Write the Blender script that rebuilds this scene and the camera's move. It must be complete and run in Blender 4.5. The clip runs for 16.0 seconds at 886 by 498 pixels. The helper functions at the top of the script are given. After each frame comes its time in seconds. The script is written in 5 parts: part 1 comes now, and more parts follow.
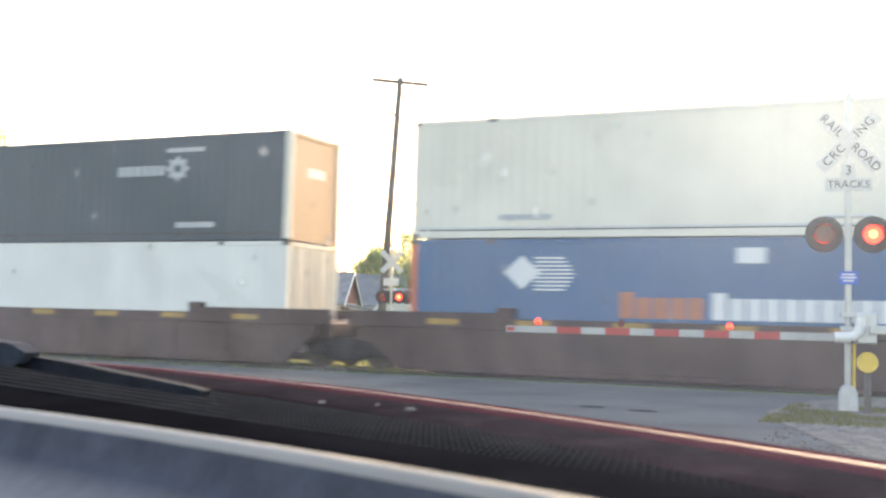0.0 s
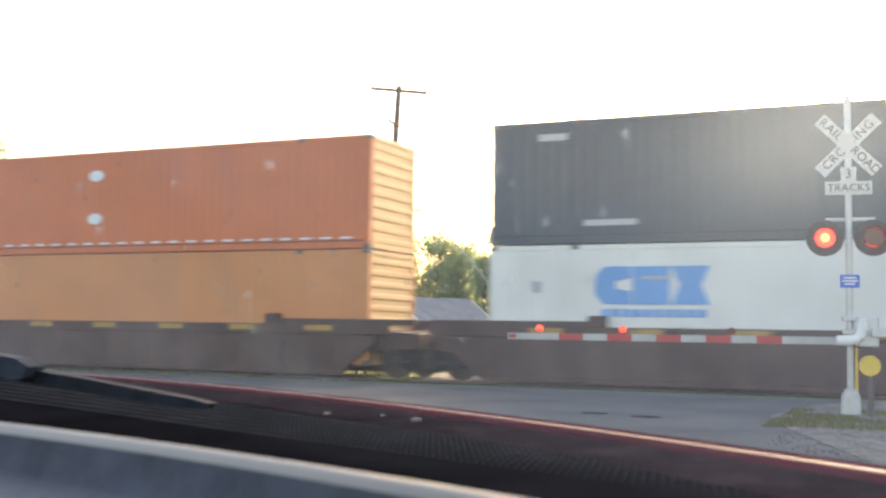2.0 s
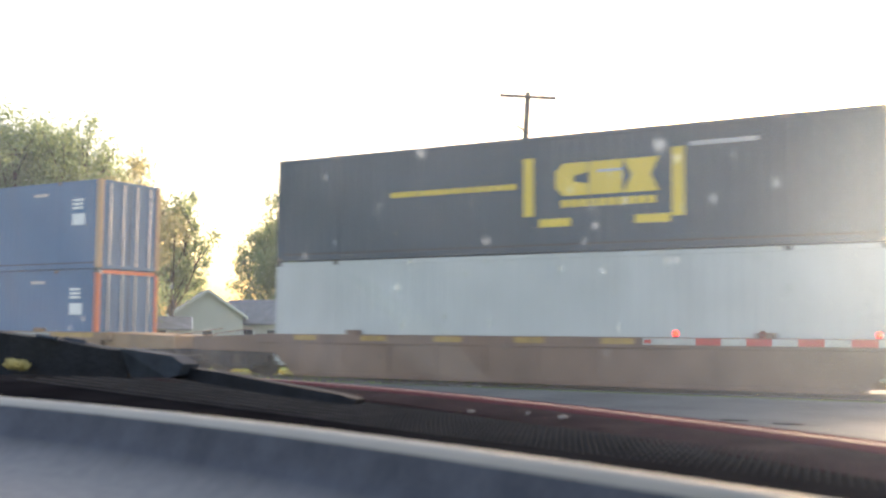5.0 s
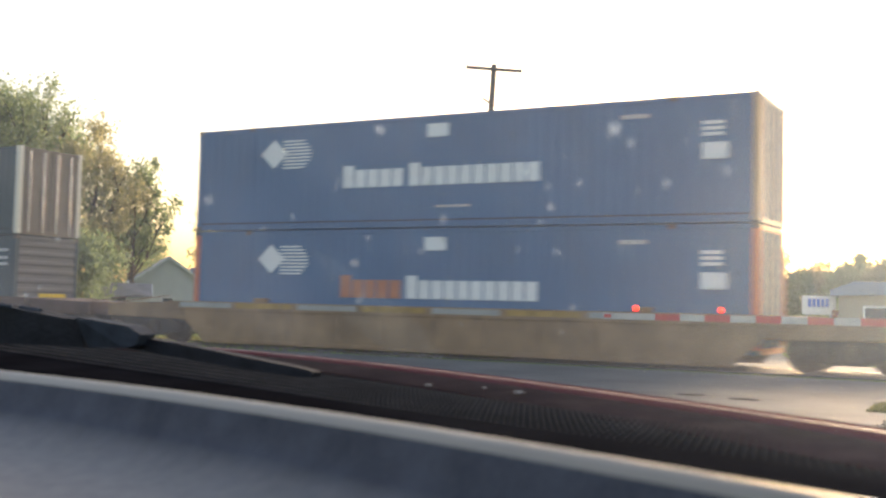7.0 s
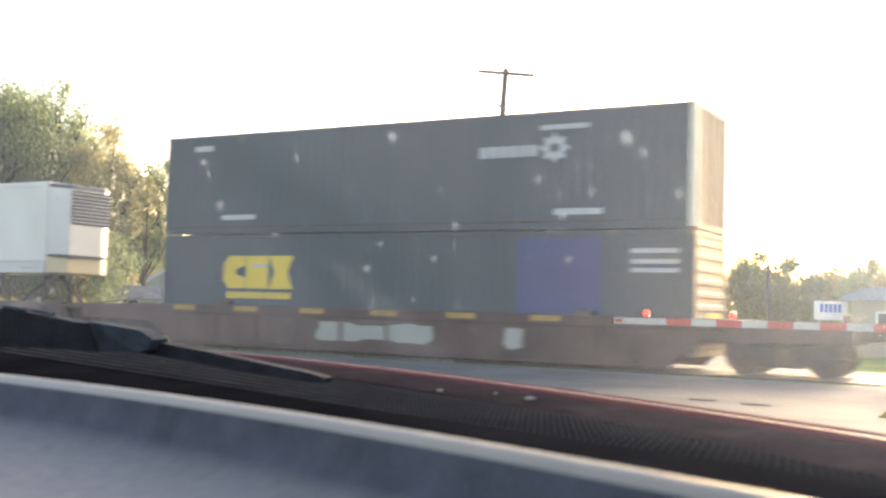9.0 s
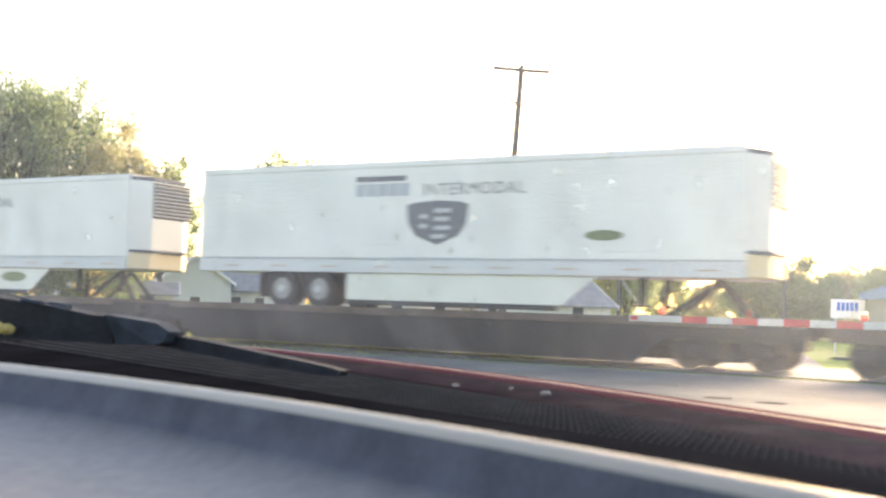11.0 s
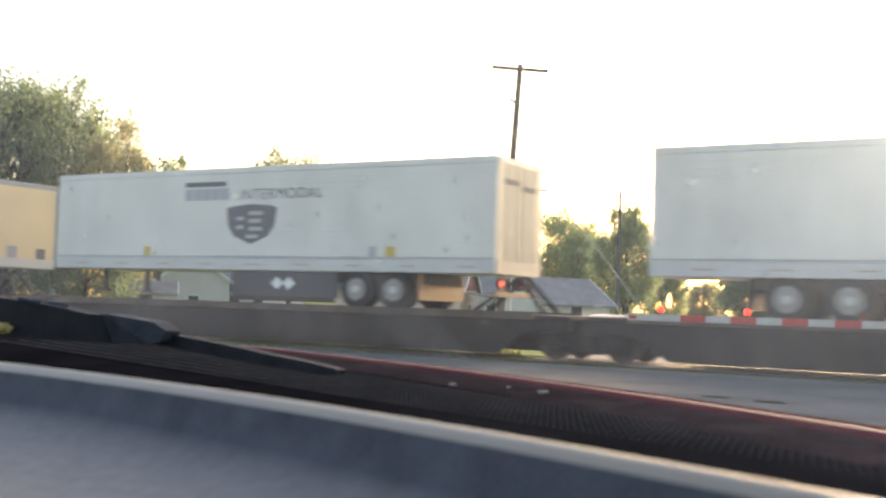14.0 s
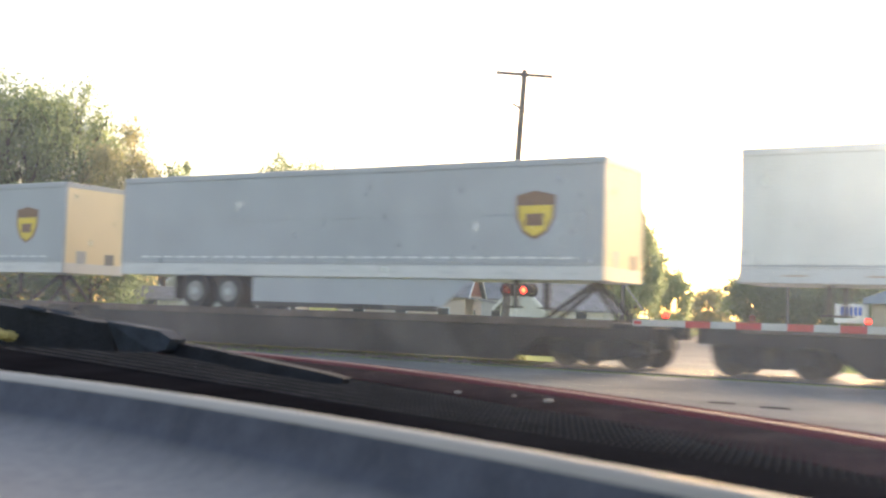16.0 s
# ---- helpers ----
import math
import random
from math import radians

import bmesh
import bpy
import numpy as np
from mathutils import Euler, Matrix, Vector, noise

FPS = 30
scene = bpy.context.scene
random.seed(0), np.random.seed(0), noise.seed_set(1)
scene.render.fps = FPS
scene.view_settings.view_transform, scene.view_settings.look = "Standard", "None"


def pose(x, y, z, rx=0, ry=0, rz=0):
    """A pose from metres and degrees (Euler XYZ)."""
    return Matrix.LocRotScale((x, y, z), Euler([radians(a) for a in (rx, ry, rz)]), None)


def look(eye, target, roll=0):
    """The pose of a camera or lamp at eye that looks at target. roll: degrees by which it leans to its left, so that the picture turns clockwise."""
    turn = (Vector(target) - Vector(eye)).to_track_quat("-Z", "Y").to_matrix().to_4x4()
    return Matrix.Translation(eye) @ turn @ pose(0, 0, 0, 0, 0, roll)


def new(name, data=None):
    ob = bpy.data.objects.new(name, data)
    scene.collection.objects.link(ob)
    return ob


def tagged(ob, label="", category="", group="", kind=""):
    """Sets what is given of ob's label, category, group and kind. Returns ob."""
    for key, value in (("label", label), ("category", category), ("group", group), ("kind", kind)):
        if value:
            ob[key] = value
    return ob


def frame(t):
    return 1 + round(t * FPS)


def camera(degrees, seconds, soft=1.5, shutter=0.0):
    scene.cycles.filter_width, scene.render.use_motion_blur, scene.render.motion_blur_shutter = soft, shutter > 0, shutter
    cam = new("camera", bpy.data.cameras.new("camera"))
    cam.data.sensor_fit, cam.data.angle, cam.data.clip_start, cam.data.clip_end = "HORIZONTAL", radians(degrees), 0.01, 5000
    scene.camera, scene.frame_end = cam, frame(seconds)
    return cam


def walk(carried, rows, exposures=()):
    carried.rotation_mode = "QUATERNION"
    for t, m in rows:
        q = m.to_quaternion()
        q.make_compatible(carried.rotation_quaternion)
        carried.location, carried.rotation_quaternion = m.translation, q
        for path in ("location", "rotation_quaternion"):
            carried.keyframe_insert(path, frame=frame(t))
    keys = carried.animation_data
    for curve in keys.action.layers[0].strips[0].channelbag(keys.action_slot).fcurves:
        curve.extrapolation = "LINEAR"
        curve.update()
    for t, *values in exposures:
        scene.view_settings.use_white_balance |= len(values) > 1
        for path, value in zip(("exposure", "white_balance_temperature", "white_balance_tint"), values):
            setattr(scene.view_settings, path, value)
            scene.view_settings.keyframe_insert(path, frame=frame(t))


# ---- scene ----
# The camera: a phone held inside a stopped car, behind the windscreen
cam = camera(44.31, 16.0, soft=2.5, shutter=0.55)
# a small phone lens: near things go slightly soft
cam.data.dof.use_dof, cam.data.dof.focus_distance, cam.data.dof.aperture_fstop = True, 25.0, 13.0
PATH = [
    (0, pose(0.009, 0.004, 1.317, 93.78, -1.46, 24.22)),
    (0.5, pose(0.008, 0.002, 1.314, 93.78, -1.72, 24.30)),
    (1, pose(0.008, 0.003, 1.314, 93.85, -1.53, 24.09)),
    (1.5, pose(0.008, 0.005, 1.320, 93.96, -1.19, 24.14)),
    (2, pose(0.004, 0.005, 1.319, 94.19, -0.82, 24.29)),
    (2.5, pose(-0.007, 0.004, 1.317, 94.18, -0.01, 25.97)),
    (3, pose(-0.018, 0.003, 1.317, 95.55, 2.71, 31.78)),
    (3.5, pose(-0.015, 0.004, 1.312, 95.28, 0.51, 33.08)),
    (3.7, pose(-0.011, 0.005, 1.306, 95.00, 0.16, 32.98)),
    (6, pose(-0.012, 0.005, 1.308, 94.17, -0.72, 30.29)),
    (6.5, pose(-0.010, 0.006, 1.307, 93.43, -0.97, 30.07)),
    (7, pose(-0.007, 0.005, 1.311, 93.00, -1.39, 29.22)),
    (7.5, pose(-0.007, 0.005, 1.312, 93.07, -1.44, 28.78)),
    (8, pose(-0.008, 0.005, 1.312, 93.06, -1.40, 29.13)),
    (8.5, pose(-0.008, 0.004, 1.313, 93.24, -1.50, 29.48)),
    (9, pose(-0.007, 0.004, 1.313, 93.19, -1.60, 29.79)),
    (9.5, pose(-0.007, 0.005, 1.309, 92.99, -1.48, 30.17)),
    (10, pose(-0.009, 0.006, 1.309, 93.06, -1.68, 30.46)),
    (12.5, pose(-0.010, 0.006, 1.312, 92.94, -1.95, 30.55)),
    (13, pose(-0.009, 0.006, 1.309, 93.02, -1.77, 30.56)),
    (13.5, pose(-0.007, 0.006, 1.309, 93.11, -1.73, 30.61)),
    (14, pose(-0.008, 0.007, 1.310, 92.95, -1.85, 30.50)),
    (14.5, pose(-0.009, 0.007, 1.312, 93.07, -1.76, 30.57)),
    (15, pose(-0.009, 0.007, 1.312, 93.31, -1.49, 30.67)),
    (15.5, pose(-0.009, 0.007, 1.312, 93.26, -1.52, 30.80)),
    (16, pose(-0.010, 0.008, 1.313, 93.23, -1.84, 30.74)),
]
# brightness drifts with the glare on the glass
walk(cam, PATH, [(0, 2.55, 7250, 25), (0.5, 2.66, 7250, 25), (1.0, 2.35, 7250, 25), (1.5, 2.28, 7250, 25), (2.2, 2.32, 7250, 25), (2.6, 1.95, 7250, 25), (3.0, 2.1, 7250, 25), (3.5, 2.25, 7250, 25), (6.0, 1.95, 7250, 25), (6.6, 1.65, 7250, 25), (7.0, 1.65, 7250, 25), (7.5, 2.4, 7250, 25), (8.0, 2.72, 7250, 25), (8.5, 2.7, 7250, 25), (9.0, 2.3, 7250, 25), (9.5, 2.7, 7250, 25), (10.0, 3.12, 7250, 25), (10.4, 2.95, 7250, 25), (12.3, 2.1, 7250, 25), (13.0, 1.98, 7250, 25), (14.0, 1.95, 7250, 25), (16.0, 2.14, 7250, 25)])

# World, sun and exposure: hazy low sun behind the train
SUN_YAW, SUN_ELEV = 1.5, 9.0
world = bpy.data.worlds.new("world")
scene.world = world
world.use_nodes = True
wn = world.node_tree.nodes
sky = wn.new("ShaderNodeTexSky")
sky.sky_type = "NISHITA"
sky.sun_disc = False
sky.sun_elevation = radians(SUN_ELEV)
sky.sun_rotation = radians(-SUN_YAW)
sky.dust_density = 3.0
sky.air_density = 1.0
wn["Background"].inputs["Strength"].default_value = 0.15
world.node_tree.links.new(sky.outputs[0], wn["Background"].inputs["Color"])

sun_data = bpy.data.lights.new("sun", "SUN")
sun_data.energy, sun_data.angle, sun_data.color = 1.4, radians(12), (1.0, 0.88, 0.7)
sun = new("sun", sun_data)
sy, se = radians(SUN_YAW), radians(SUN_ELEV)
sun_way = Vector((-math.sin(sy) * math.cos(se), math.cos(sy) * math.cos(se), math.sin(se)))
sun.matrix_world = look(sun_way * 300, (0, 0, 0))

G = 0.03          # level of the road and the ground
GF = G - 0.55      # the ground beyond the tracks lies lower
RAIL = G + 0.02   # top of the rails
BODY = RAIL + 0.09   # level from which the bodies of the cars are set out
YC = 25.3         # centre line of the near track
EYE = Vector((-0.01, 0.005, 1.313))


# ---- materials ----
def material(name, color, rough=0.6, metal=0.0, var=0.15, scale=4.0, fine=60.0, bump=0.0, spec=0.5, dirt=None, dirt_amount=0.0, coat=0.0):
    m = bpy.data.materials.new(name)
    m.use_nodes = True
    n, l = m.node_tree.nodes, m.node_tree.links
    b = n["Principled BSDF"]
    b.inputs["Roughness"].default_value = rough
    b.inputs["Metallic"].default_value = metal
    b.inputs["Specular IOR Level"].default_value = spec
    b.inputs["Coat Weight"].default_value = coat
    tc = n.new("ShaderNodeTexCoord")
    big = n.new("ShaderNodeTexNoise")
    big.inputs["Scale"].default_value = scale
    big.inputs["Detail"].default_value = 5
    small = n.new("ShaderNodeTexNoise")
    small.inputs["Scale"].default_value = fine
    small.inputs["Detail"].default_value = 3
    l.new(tc.outputs["Object"], big.inputs["Vector"])
    l.new(tc.outputs["Object"], small.inputs["Vector"])
    add = n.new("ShaderNodeMath")
    add.operation = "MULTIPLY_ADD"
    add.inputs[1].default_value = 0.35
    l.new(small.outputs["Fac"], add.inputs[0])
    l.new(big.outputs["Fac"], add.inputs[2])
    mr = n.new("ShaderNodeMapRange")
    mr.inputs["From Min"].default_value, mr.inputs["From Max"].default_value = 0.42, 0.95
    mr.inputs["To Min"].default_value, mr.inputs["To Max"].default_value = 1 - var, 1 + var
    l.new(add.outputs[0], mr.inputs["Value"])
    mul = n.new("ShaderNodeMix")
    mul.data_type, mul.blend_type = "RGBA", "MULTIPLY"
    mul.inputs["Factor"].default_value = 1
    mul.inputs["A"].default_value = (*color, 1)
    l.new(mr.outputs["Result"], mul.inputs["B"])
    out = mul.outputs["Result"]
    if dirt:
        ramp = n.new("ShaderNodeMapRange")
        ramp.inputs["From Min"].default_value, ramp.inputs["From Max"].default_value = 0.52, 0.72
        ramp.inputs["To Max"].default_value = dirt_amount
        stain = n.new("ShaderNodeTexNoise")
        stain.inputs["Scale"].default_value = scale * 0.6
        stain.inputs["Detail"].default_value = 8
        stain.inputs["Roughness"].default_value = 0.7
        mp = n.new("ShaderNodeMapping")
        mp.inputs["Scale"].default_value = (1.6, 1.6, 0.45)
        l.new(tc.outputs["Object"], mp.inputs["Vector"])
        l.new(mp.outputs["Vector"], stain.inputs["Vector"])
        l.new(stain.outputs["Fac"], ramp.inputs["Value"])
        mx = n.new("ShaderNodeMix")
        mx.data_type = "RGBA"
        mx.inputs["B"].default_value = (*dirt, 1)
        l.new(ramp.outputs["Result"], mx.inputs["Factor"])
        l.new(out, mx.inputs["A"])
        out = mx.outputs["Result"]
    l.new(out, b.inputs["Base Color"])
    if bump:
        bp = n.new("ShaderNodeBump")
        bp.inputs["Strength"].default_value = bump
        bp.inputs["Distance"].default_value = 0.02
        l.new(small.outputs["Fac"], bp.inputs["Height"])
        l.new(bp.outputs["Normal"], b.inputs["Normal"])
    return m


def glow(name, color, strength):
    m = bpy.data.materials.new(name)
    m.use_nodes = True
    b = m.node_tree.nodes["Principled BSDF"]
    b.inputs["Base Color"].default_value = (*color, 1)
    b.inputs["Emission Color"].default_value = (*color, 1)
    b.inputs["Emission Strength"].default_value = strength
    return m


def leaf_material(name, color, color2):
    m = bpy.data.materials.new(name)
    m.use_nodes = True
    n, l = m.node_tree.nodes, m.node_tree.links
    b = n["Principled BSDF"]
    geo = n.new("ShaderNodeNewGeometry")
    mx = n.new("ShaderNodeMix")
    mx.data_type = "RGBA"
    mx.inputs["A"].default_value, mx.inputs["B"].default_value = (*color, 1), (*color2, 1)
    l.new(geo.outputs["Random Per Island"], mx.inputs["Factor"])
    l.new(mx.outputs["Result"], b.inputs["Base Color"])
    b.inputs["Roughness"].default_value = 0.55
    tr = n.new("ShaderNodeBsdfTranslucent")
    l.new(mx.outputs["Result"], tr.inputs["Color"])
    mixs = n.new("ShaderNodeMixShader")
    mixs.inputs["Fac"].default_value = 0.72
    l.new(b.outputs[0], mixs.inputs[1])
    l.new(tr.outputs[0], mixs.inputs[2])
    l.new(mixs.outputs[0], n["Material Output"].inputs["Surface"])
    return m


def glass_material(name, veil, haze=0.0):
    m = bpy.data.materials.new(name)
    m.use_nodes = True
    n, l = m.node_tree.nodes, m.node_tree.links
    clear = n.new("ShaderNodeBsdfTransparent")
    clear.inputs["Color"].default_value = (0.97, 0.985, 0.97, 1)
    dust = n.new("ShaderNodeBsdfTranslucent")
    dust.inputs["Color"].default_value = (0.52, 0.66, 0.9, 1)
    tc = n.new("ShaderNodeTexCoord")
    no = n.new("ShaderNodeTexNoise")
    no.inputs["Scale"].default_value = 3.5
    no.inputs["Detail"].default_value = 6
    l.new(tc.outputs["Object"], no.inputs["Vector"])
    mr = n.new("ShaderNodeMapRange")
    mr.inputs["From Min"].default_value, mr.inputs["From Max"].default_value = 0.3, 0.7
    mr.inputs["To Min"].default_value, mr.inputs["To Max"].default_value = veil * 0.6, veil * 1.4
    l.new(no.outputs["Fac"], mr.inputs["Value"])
    # painted haze: veil graded by height, thinned low so hood and cowl stay dark
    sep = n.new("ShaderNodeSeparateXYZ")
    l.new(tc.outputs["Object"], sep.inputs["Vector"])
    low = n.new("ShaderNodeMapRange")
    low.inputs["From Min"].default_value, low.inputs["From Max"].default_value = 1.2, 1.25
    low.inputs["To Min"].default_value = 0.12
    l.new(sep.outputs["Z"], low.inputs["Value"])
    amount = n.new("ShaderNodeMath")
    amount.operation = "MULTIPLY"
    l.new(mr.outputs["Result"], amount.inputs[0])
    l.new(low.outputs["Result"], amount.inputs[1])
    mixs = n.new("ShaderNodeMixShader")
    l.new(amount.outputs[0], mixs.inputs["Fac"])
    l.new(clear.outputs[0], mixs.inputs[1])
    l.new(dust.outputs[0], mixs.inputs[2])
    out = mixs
    if haze:
        # a film added for glare: it spreads bright light a few degrees forward
        film = n.new("ShaderNodeBsdfRefraction")
        film.inputs["Color"].default_value = (0.72, 0.88, 1.0, 1)
        film.inputs["Roughness"].default_value = 0.62
        film.inputs["IOR"].default_value = 1.12
        out = n.new("ShaderNodeMixShader")
        share = n.new("ShaderNodeMath")
        share.operation = "MULTIPLY"
        share.inputs[1].default_value = haze
        l.new(low.outputs["Result"], share.inputs[0])
        l.new(share.outputs[0], out.inputs["Fac"])
        l.new(mixs.outputs[0], out.inputs[1])
        l.new(film.outputs[0], out.inputs[2])
    l.new(out.outputs[0], n["Material Output"].inputs["Surface"])
    return m


M = {
    "asphalt": material("asphalt", (0.15, 0.152, 0.148), 0.8, spec=0.17, var=0.3, scale=0.5, fine=30, bump=0.25, dirt=(0.2, 0.195, 0.19), dirt_amount=0.7),
    "far_road": material("far_road", (0.2, 0.19, 0.18), 0.85, spec=0.1, var=0.2, scale=0.4, fine=25, bump=0.2),
    "grass": material("grass", (0.15, 0.22, 0.045), 0.9, var=0.4, spec=0.05, scale=0.6, fine=14, bump=0.5, dirt=(0.16, 0.15, 0.05), dirt_amount=0.6),
    "grass_blade": leaf_material("grass_blade", (0.12, 0.15, 0.035), (0.27, 0.25, 0.11)),
    "tar": material("tar", (0.03, 0.03, 0.03), 0.9, var=0.3, scale=6, spec=0.0),
    "gravel": material("gravel", (0.22, 0.2, 0.175), 0.9, var=0.5, scale=6, fine=45, bump=0.8),
    "ballast": material("ballast", (0.16, 0.145, 0.13), 0.95, var=0.5, scale=5, fine=30, bump=0.9),
    "rail_steel": material("rail_steel", (0.16, 0.11, 0.085), 0.5, 0.6, var=0.3, scale=3),
    "rail_head": material("rail_head", (0.5, 0.5, 0.5), 0.25, 1.0, var=0.1),
    "sleeper": material("sleeper", (0.09, 0.07, 0.055), 0.9, var=0.4, scale=4, bump=0.5),
    "galvanised": material("galvanised", (0.55, 0.56, 0.56), 0.45, 0.5, var=0.15, scale=8),
    "white_sheet": material("white_sheet", (0.78, 0.78, 0.77), 0.45, var=0.06, scale=6),
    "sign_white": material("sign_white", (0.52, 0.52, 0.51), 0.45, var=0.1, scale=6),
    "black_paint": material("black_paint", (0.02, 0.02, 0.022), 0.55, var=0.3, scale=6),
    "letter_black": material("letter_black", (0.03, 0.03, 0.035), 0.6, var=0.05),
    "red_band": material("red_band", (0.48, 0.045, 0.04), 0.4, var=0.1),
    "blue_sign": material("blue_sign", (0.04, 0.13, 0.55), 0.4, var=0.05),
    "yellow_sign": material("yellow_sign", (0.75, 0.5, 0.06), 0.5, var=0.15, scale=8, dirt=(0.3, 0.2, 0.1), dirt_amount=0.6),
    "lamp_on": glow("lamp_on", (1.0, 0.03, 0.014), 1.7),
    "lamp_core": glow("lamp_core", (1.0, 0.16, 0.05), 1.8),
    "lamp_dark": material("lamp_dark", (0.12, 0.008, 0.008), 0.2, var=0.05),
    "wood_pole": material("wood_pole", (0.125, 0.112, 0.1), 0.9, var=0.35, scale=2, bump=0.4),
    "bark": material("bark", (0.1, 0.08, 0.06), 0.95, var=0.35, scale=3, bump=0.6),
    "leaf_green": leaf_material("leaf_green", (0.2, 0.27, 0.135), (0.32, 0.385, 0.21)),
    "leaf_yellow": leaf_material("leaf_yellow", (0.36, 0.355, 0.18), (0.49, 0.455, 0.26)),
    # paler copy of leaf_green: glare and haze on far trees put into the colour
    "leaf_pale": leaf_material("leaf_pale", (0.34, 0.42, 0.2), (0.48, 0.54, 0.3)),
    "leaf_dark": leaf_material("leaf_dark", (0.165, 0.23, 0.115), (0.27, 0.335, 0.18)),
    "siding": material("siding", (0.62, 0.62, 0.6), 0.7, var=0.08, scale=2),
    "siding_warm": material("siding_warm", (0.55, 0.45, 0.38), 0.7, var=0.1, scale=2),
    "gable_red": material("gable_red", (0.3, 0.11, 0.085), 0.7, var=0.1, scale=3),
    "shingle": material("shingle", (0.24, 0.24, 0.25), 0.85, var=0.25, scale=2, fine=12, bump=0.4),
    "window_dark": material("window_dark", (0.05, 0.06, 0.07), 0.15, var=0.1),
    "beige_wall": material("beige_wall", (0.33, 0.28, 0.21), 0.7, var=0.08, scale=1),
    "blue_fascia": material("blue_fascia", (0.13, 0.2, 0.3), 0.4, var=0.05),
    "tyre": material("tyre", (0.018, 0.018, 0.018), 0.8, var=0.3, scale=8),
    "truck_black": material("truck_black", (0.03, 0.028, 0.026), 0.8, var=0.4, scale=3, dirt=(0.12, 0.08, 0.05), dirt_amount=0.5),
    "wheel_steel": material("wheel_steel", (0.07, 0.055, 0.045), 0.6, 0.3, var=0.3, scale=3),
    "well_brown": material("well_brown", (0.078, 0.046, 0.04), 0.75, var=0.4, scale=0.9, fine=20, dirt=(0.12, 0.085, 0.07), dirt_amount=0.55, bump=0.2),
    "well_tan": material("well_tan", (0.25, 0.15, 0.078), 0.7, var=0.35, scale=1.1, fine=20, dirt=(0.11, 0.07, 0.05), dirt_amount=0.75, bump=0.2),
    "well_rust": material("well_rust", (0.17, 0.1, 0.07), 0.75, var=0.3, scale=0.8, fine=20, dirt=(0.1, 0.07, 0.06), dirt_amount=0.6, bump=0.2),
    "reflector_yellow": material("reflector_yellow", (0.75, 0.45, 0.05), 0.4, var=0.2, scale=6),
    "faded_white": material("faded_white", (0.44, 0.43, 0.41), 0.6, var=0.2, scale=3),
    "spine_dark": material("spine_dark", (0.024, 0.019, 0.018), 0.8, var=0.4, scale=1, dirt=(0.08, 0.065, 0.055), dirt_amount=0.5, bump=0.2),
}


def paint(name, c, rough=0.5, dirt=0.35):
    M[name] = material(name, c, rough, var=0.1, scale=0.7, fine=15, bump=0.06, dirt=tuple(0.5 * a + 0.06 for a in c), dirt_amount=dirt)


M["deck_brown"] = material("deck_brown", (0.1, 0.07, 0.055), 0.8, var=0.35, scale=1.2, dirt=(0.2, 0.16, 0.13), dirt_amount=0.5, bump=0.2)
paint("navy", (0.024, 0.057, 0.078))
paint("navy_blue", (0.016, 0.05, 0.078))
paint("box_white", (0.74, 0.74, 0.71))
paint("box_grey", (0.46, 0.49, 0.5))
paint("box_cream", (0.71, 0.68, 0.6))
paint("box_blue", (0.05, 0.14, 0.28))
paint("box_orange", (0.62, 0.15, 0.045))
paint("box_amber", (0.62, 0.235, 0.08))
# leading ends: their warm light is painted into tan and cream
paint("door_tan", (0.6, 0.38, 0.17))
paint("door_cream", (0.7, 0.58, 0.38))
paint("door_brown", (0.42, 0.27, 0.17))
paint("post_orange", (0.6, 0.16, 0.08))
paint("logo_white", (0.72, 0.74, 0.76), dirt=0.1)
paint("logo_blue", (0.1, 0.33, 0.68), dirt=0.1)
paint("logo_yellow", (0.72, 0.5, 0.05), dirt=0.15)
paint("logo_orange", (0.46, 0.17, 0.1), dirt=0.1)
paint("logo_grey", (0.12, 0.13, 0.15), dirt=0.1)
paint("logo_mid", (0.4, 0.42, 0.45), dirt=0.1)
paint("logo_brown", (0.2, 0.1, 0.05), dirt=0.1)
paint("patch_grey", (0.3, 0.31, 0.3), dirt=0.9)
paint("rim_dull", (0.27, 0.26, 0.25), dirt=0.6)
paint("casting_dark", (0.1, 0.095, 0.09), dirt=0.6)
paint("patch_blue", (0.025, 0.05, 0.17), dirt=0.1)
paint("trailer_white", (0.73, 0.725, 0.7), 0.4, dirt=0.3)
paint("skirt_dark", (0.05, 0.055, 0.068), dirt=0.3)
paint("plate_yellow", (0.6, 0.42, 0.1), dirt=0.2)
paint("trailer_grey", (0.34, 0.37, 0.405), 0.4, dirt=0.2)
paint("aluminium", (0.55, 0.56, 0.57), 0.35)
paint("door_dirty", (0.74, 0.68, 0.56), dirt=0.6)
# darker door colour for one leading end, its shade put into the paint
paint("door_shade", (0.15, 0.13, 0.115), dirt=0.5)
paint("skirt_white", (0.66, 0.66, 0.6), dirt=0.4)
paint("logo_green", (0.14, 0.18, 0.08), dirt=0.3)


# ---- mesh helpers ----
def box(bm, x0, x1, y0, y1, z0, z1):
    v = [bm.verts.new((x, y, z)) for x in (x0, x1) for y in (y0, y1) for z in (z0, z1)]
    for f in ((0, 1, 3, 2), (4, 6, 7, 5), (0, 4, 5, 1), (2, 3, 7, 6), (0, 2, 6, 4), (1, 5, 7, 3)):
        bm.faces.new([v[i] for i in f])
    return bm


def bevelled(bm, w, seg=1):
    bmesh.ops.bevel(bm, geom=bm.edges[:], offset=w, segments=seg, affect="EDGES", profile=0.5)
    return bm


def B(x0, x1, y0, y1, z0, z1, w=0.0):
    bm = box(bmesh.new(), x0, x1, y0, y1, z0, z1)
    return bevelled(bm, w) if w else bm


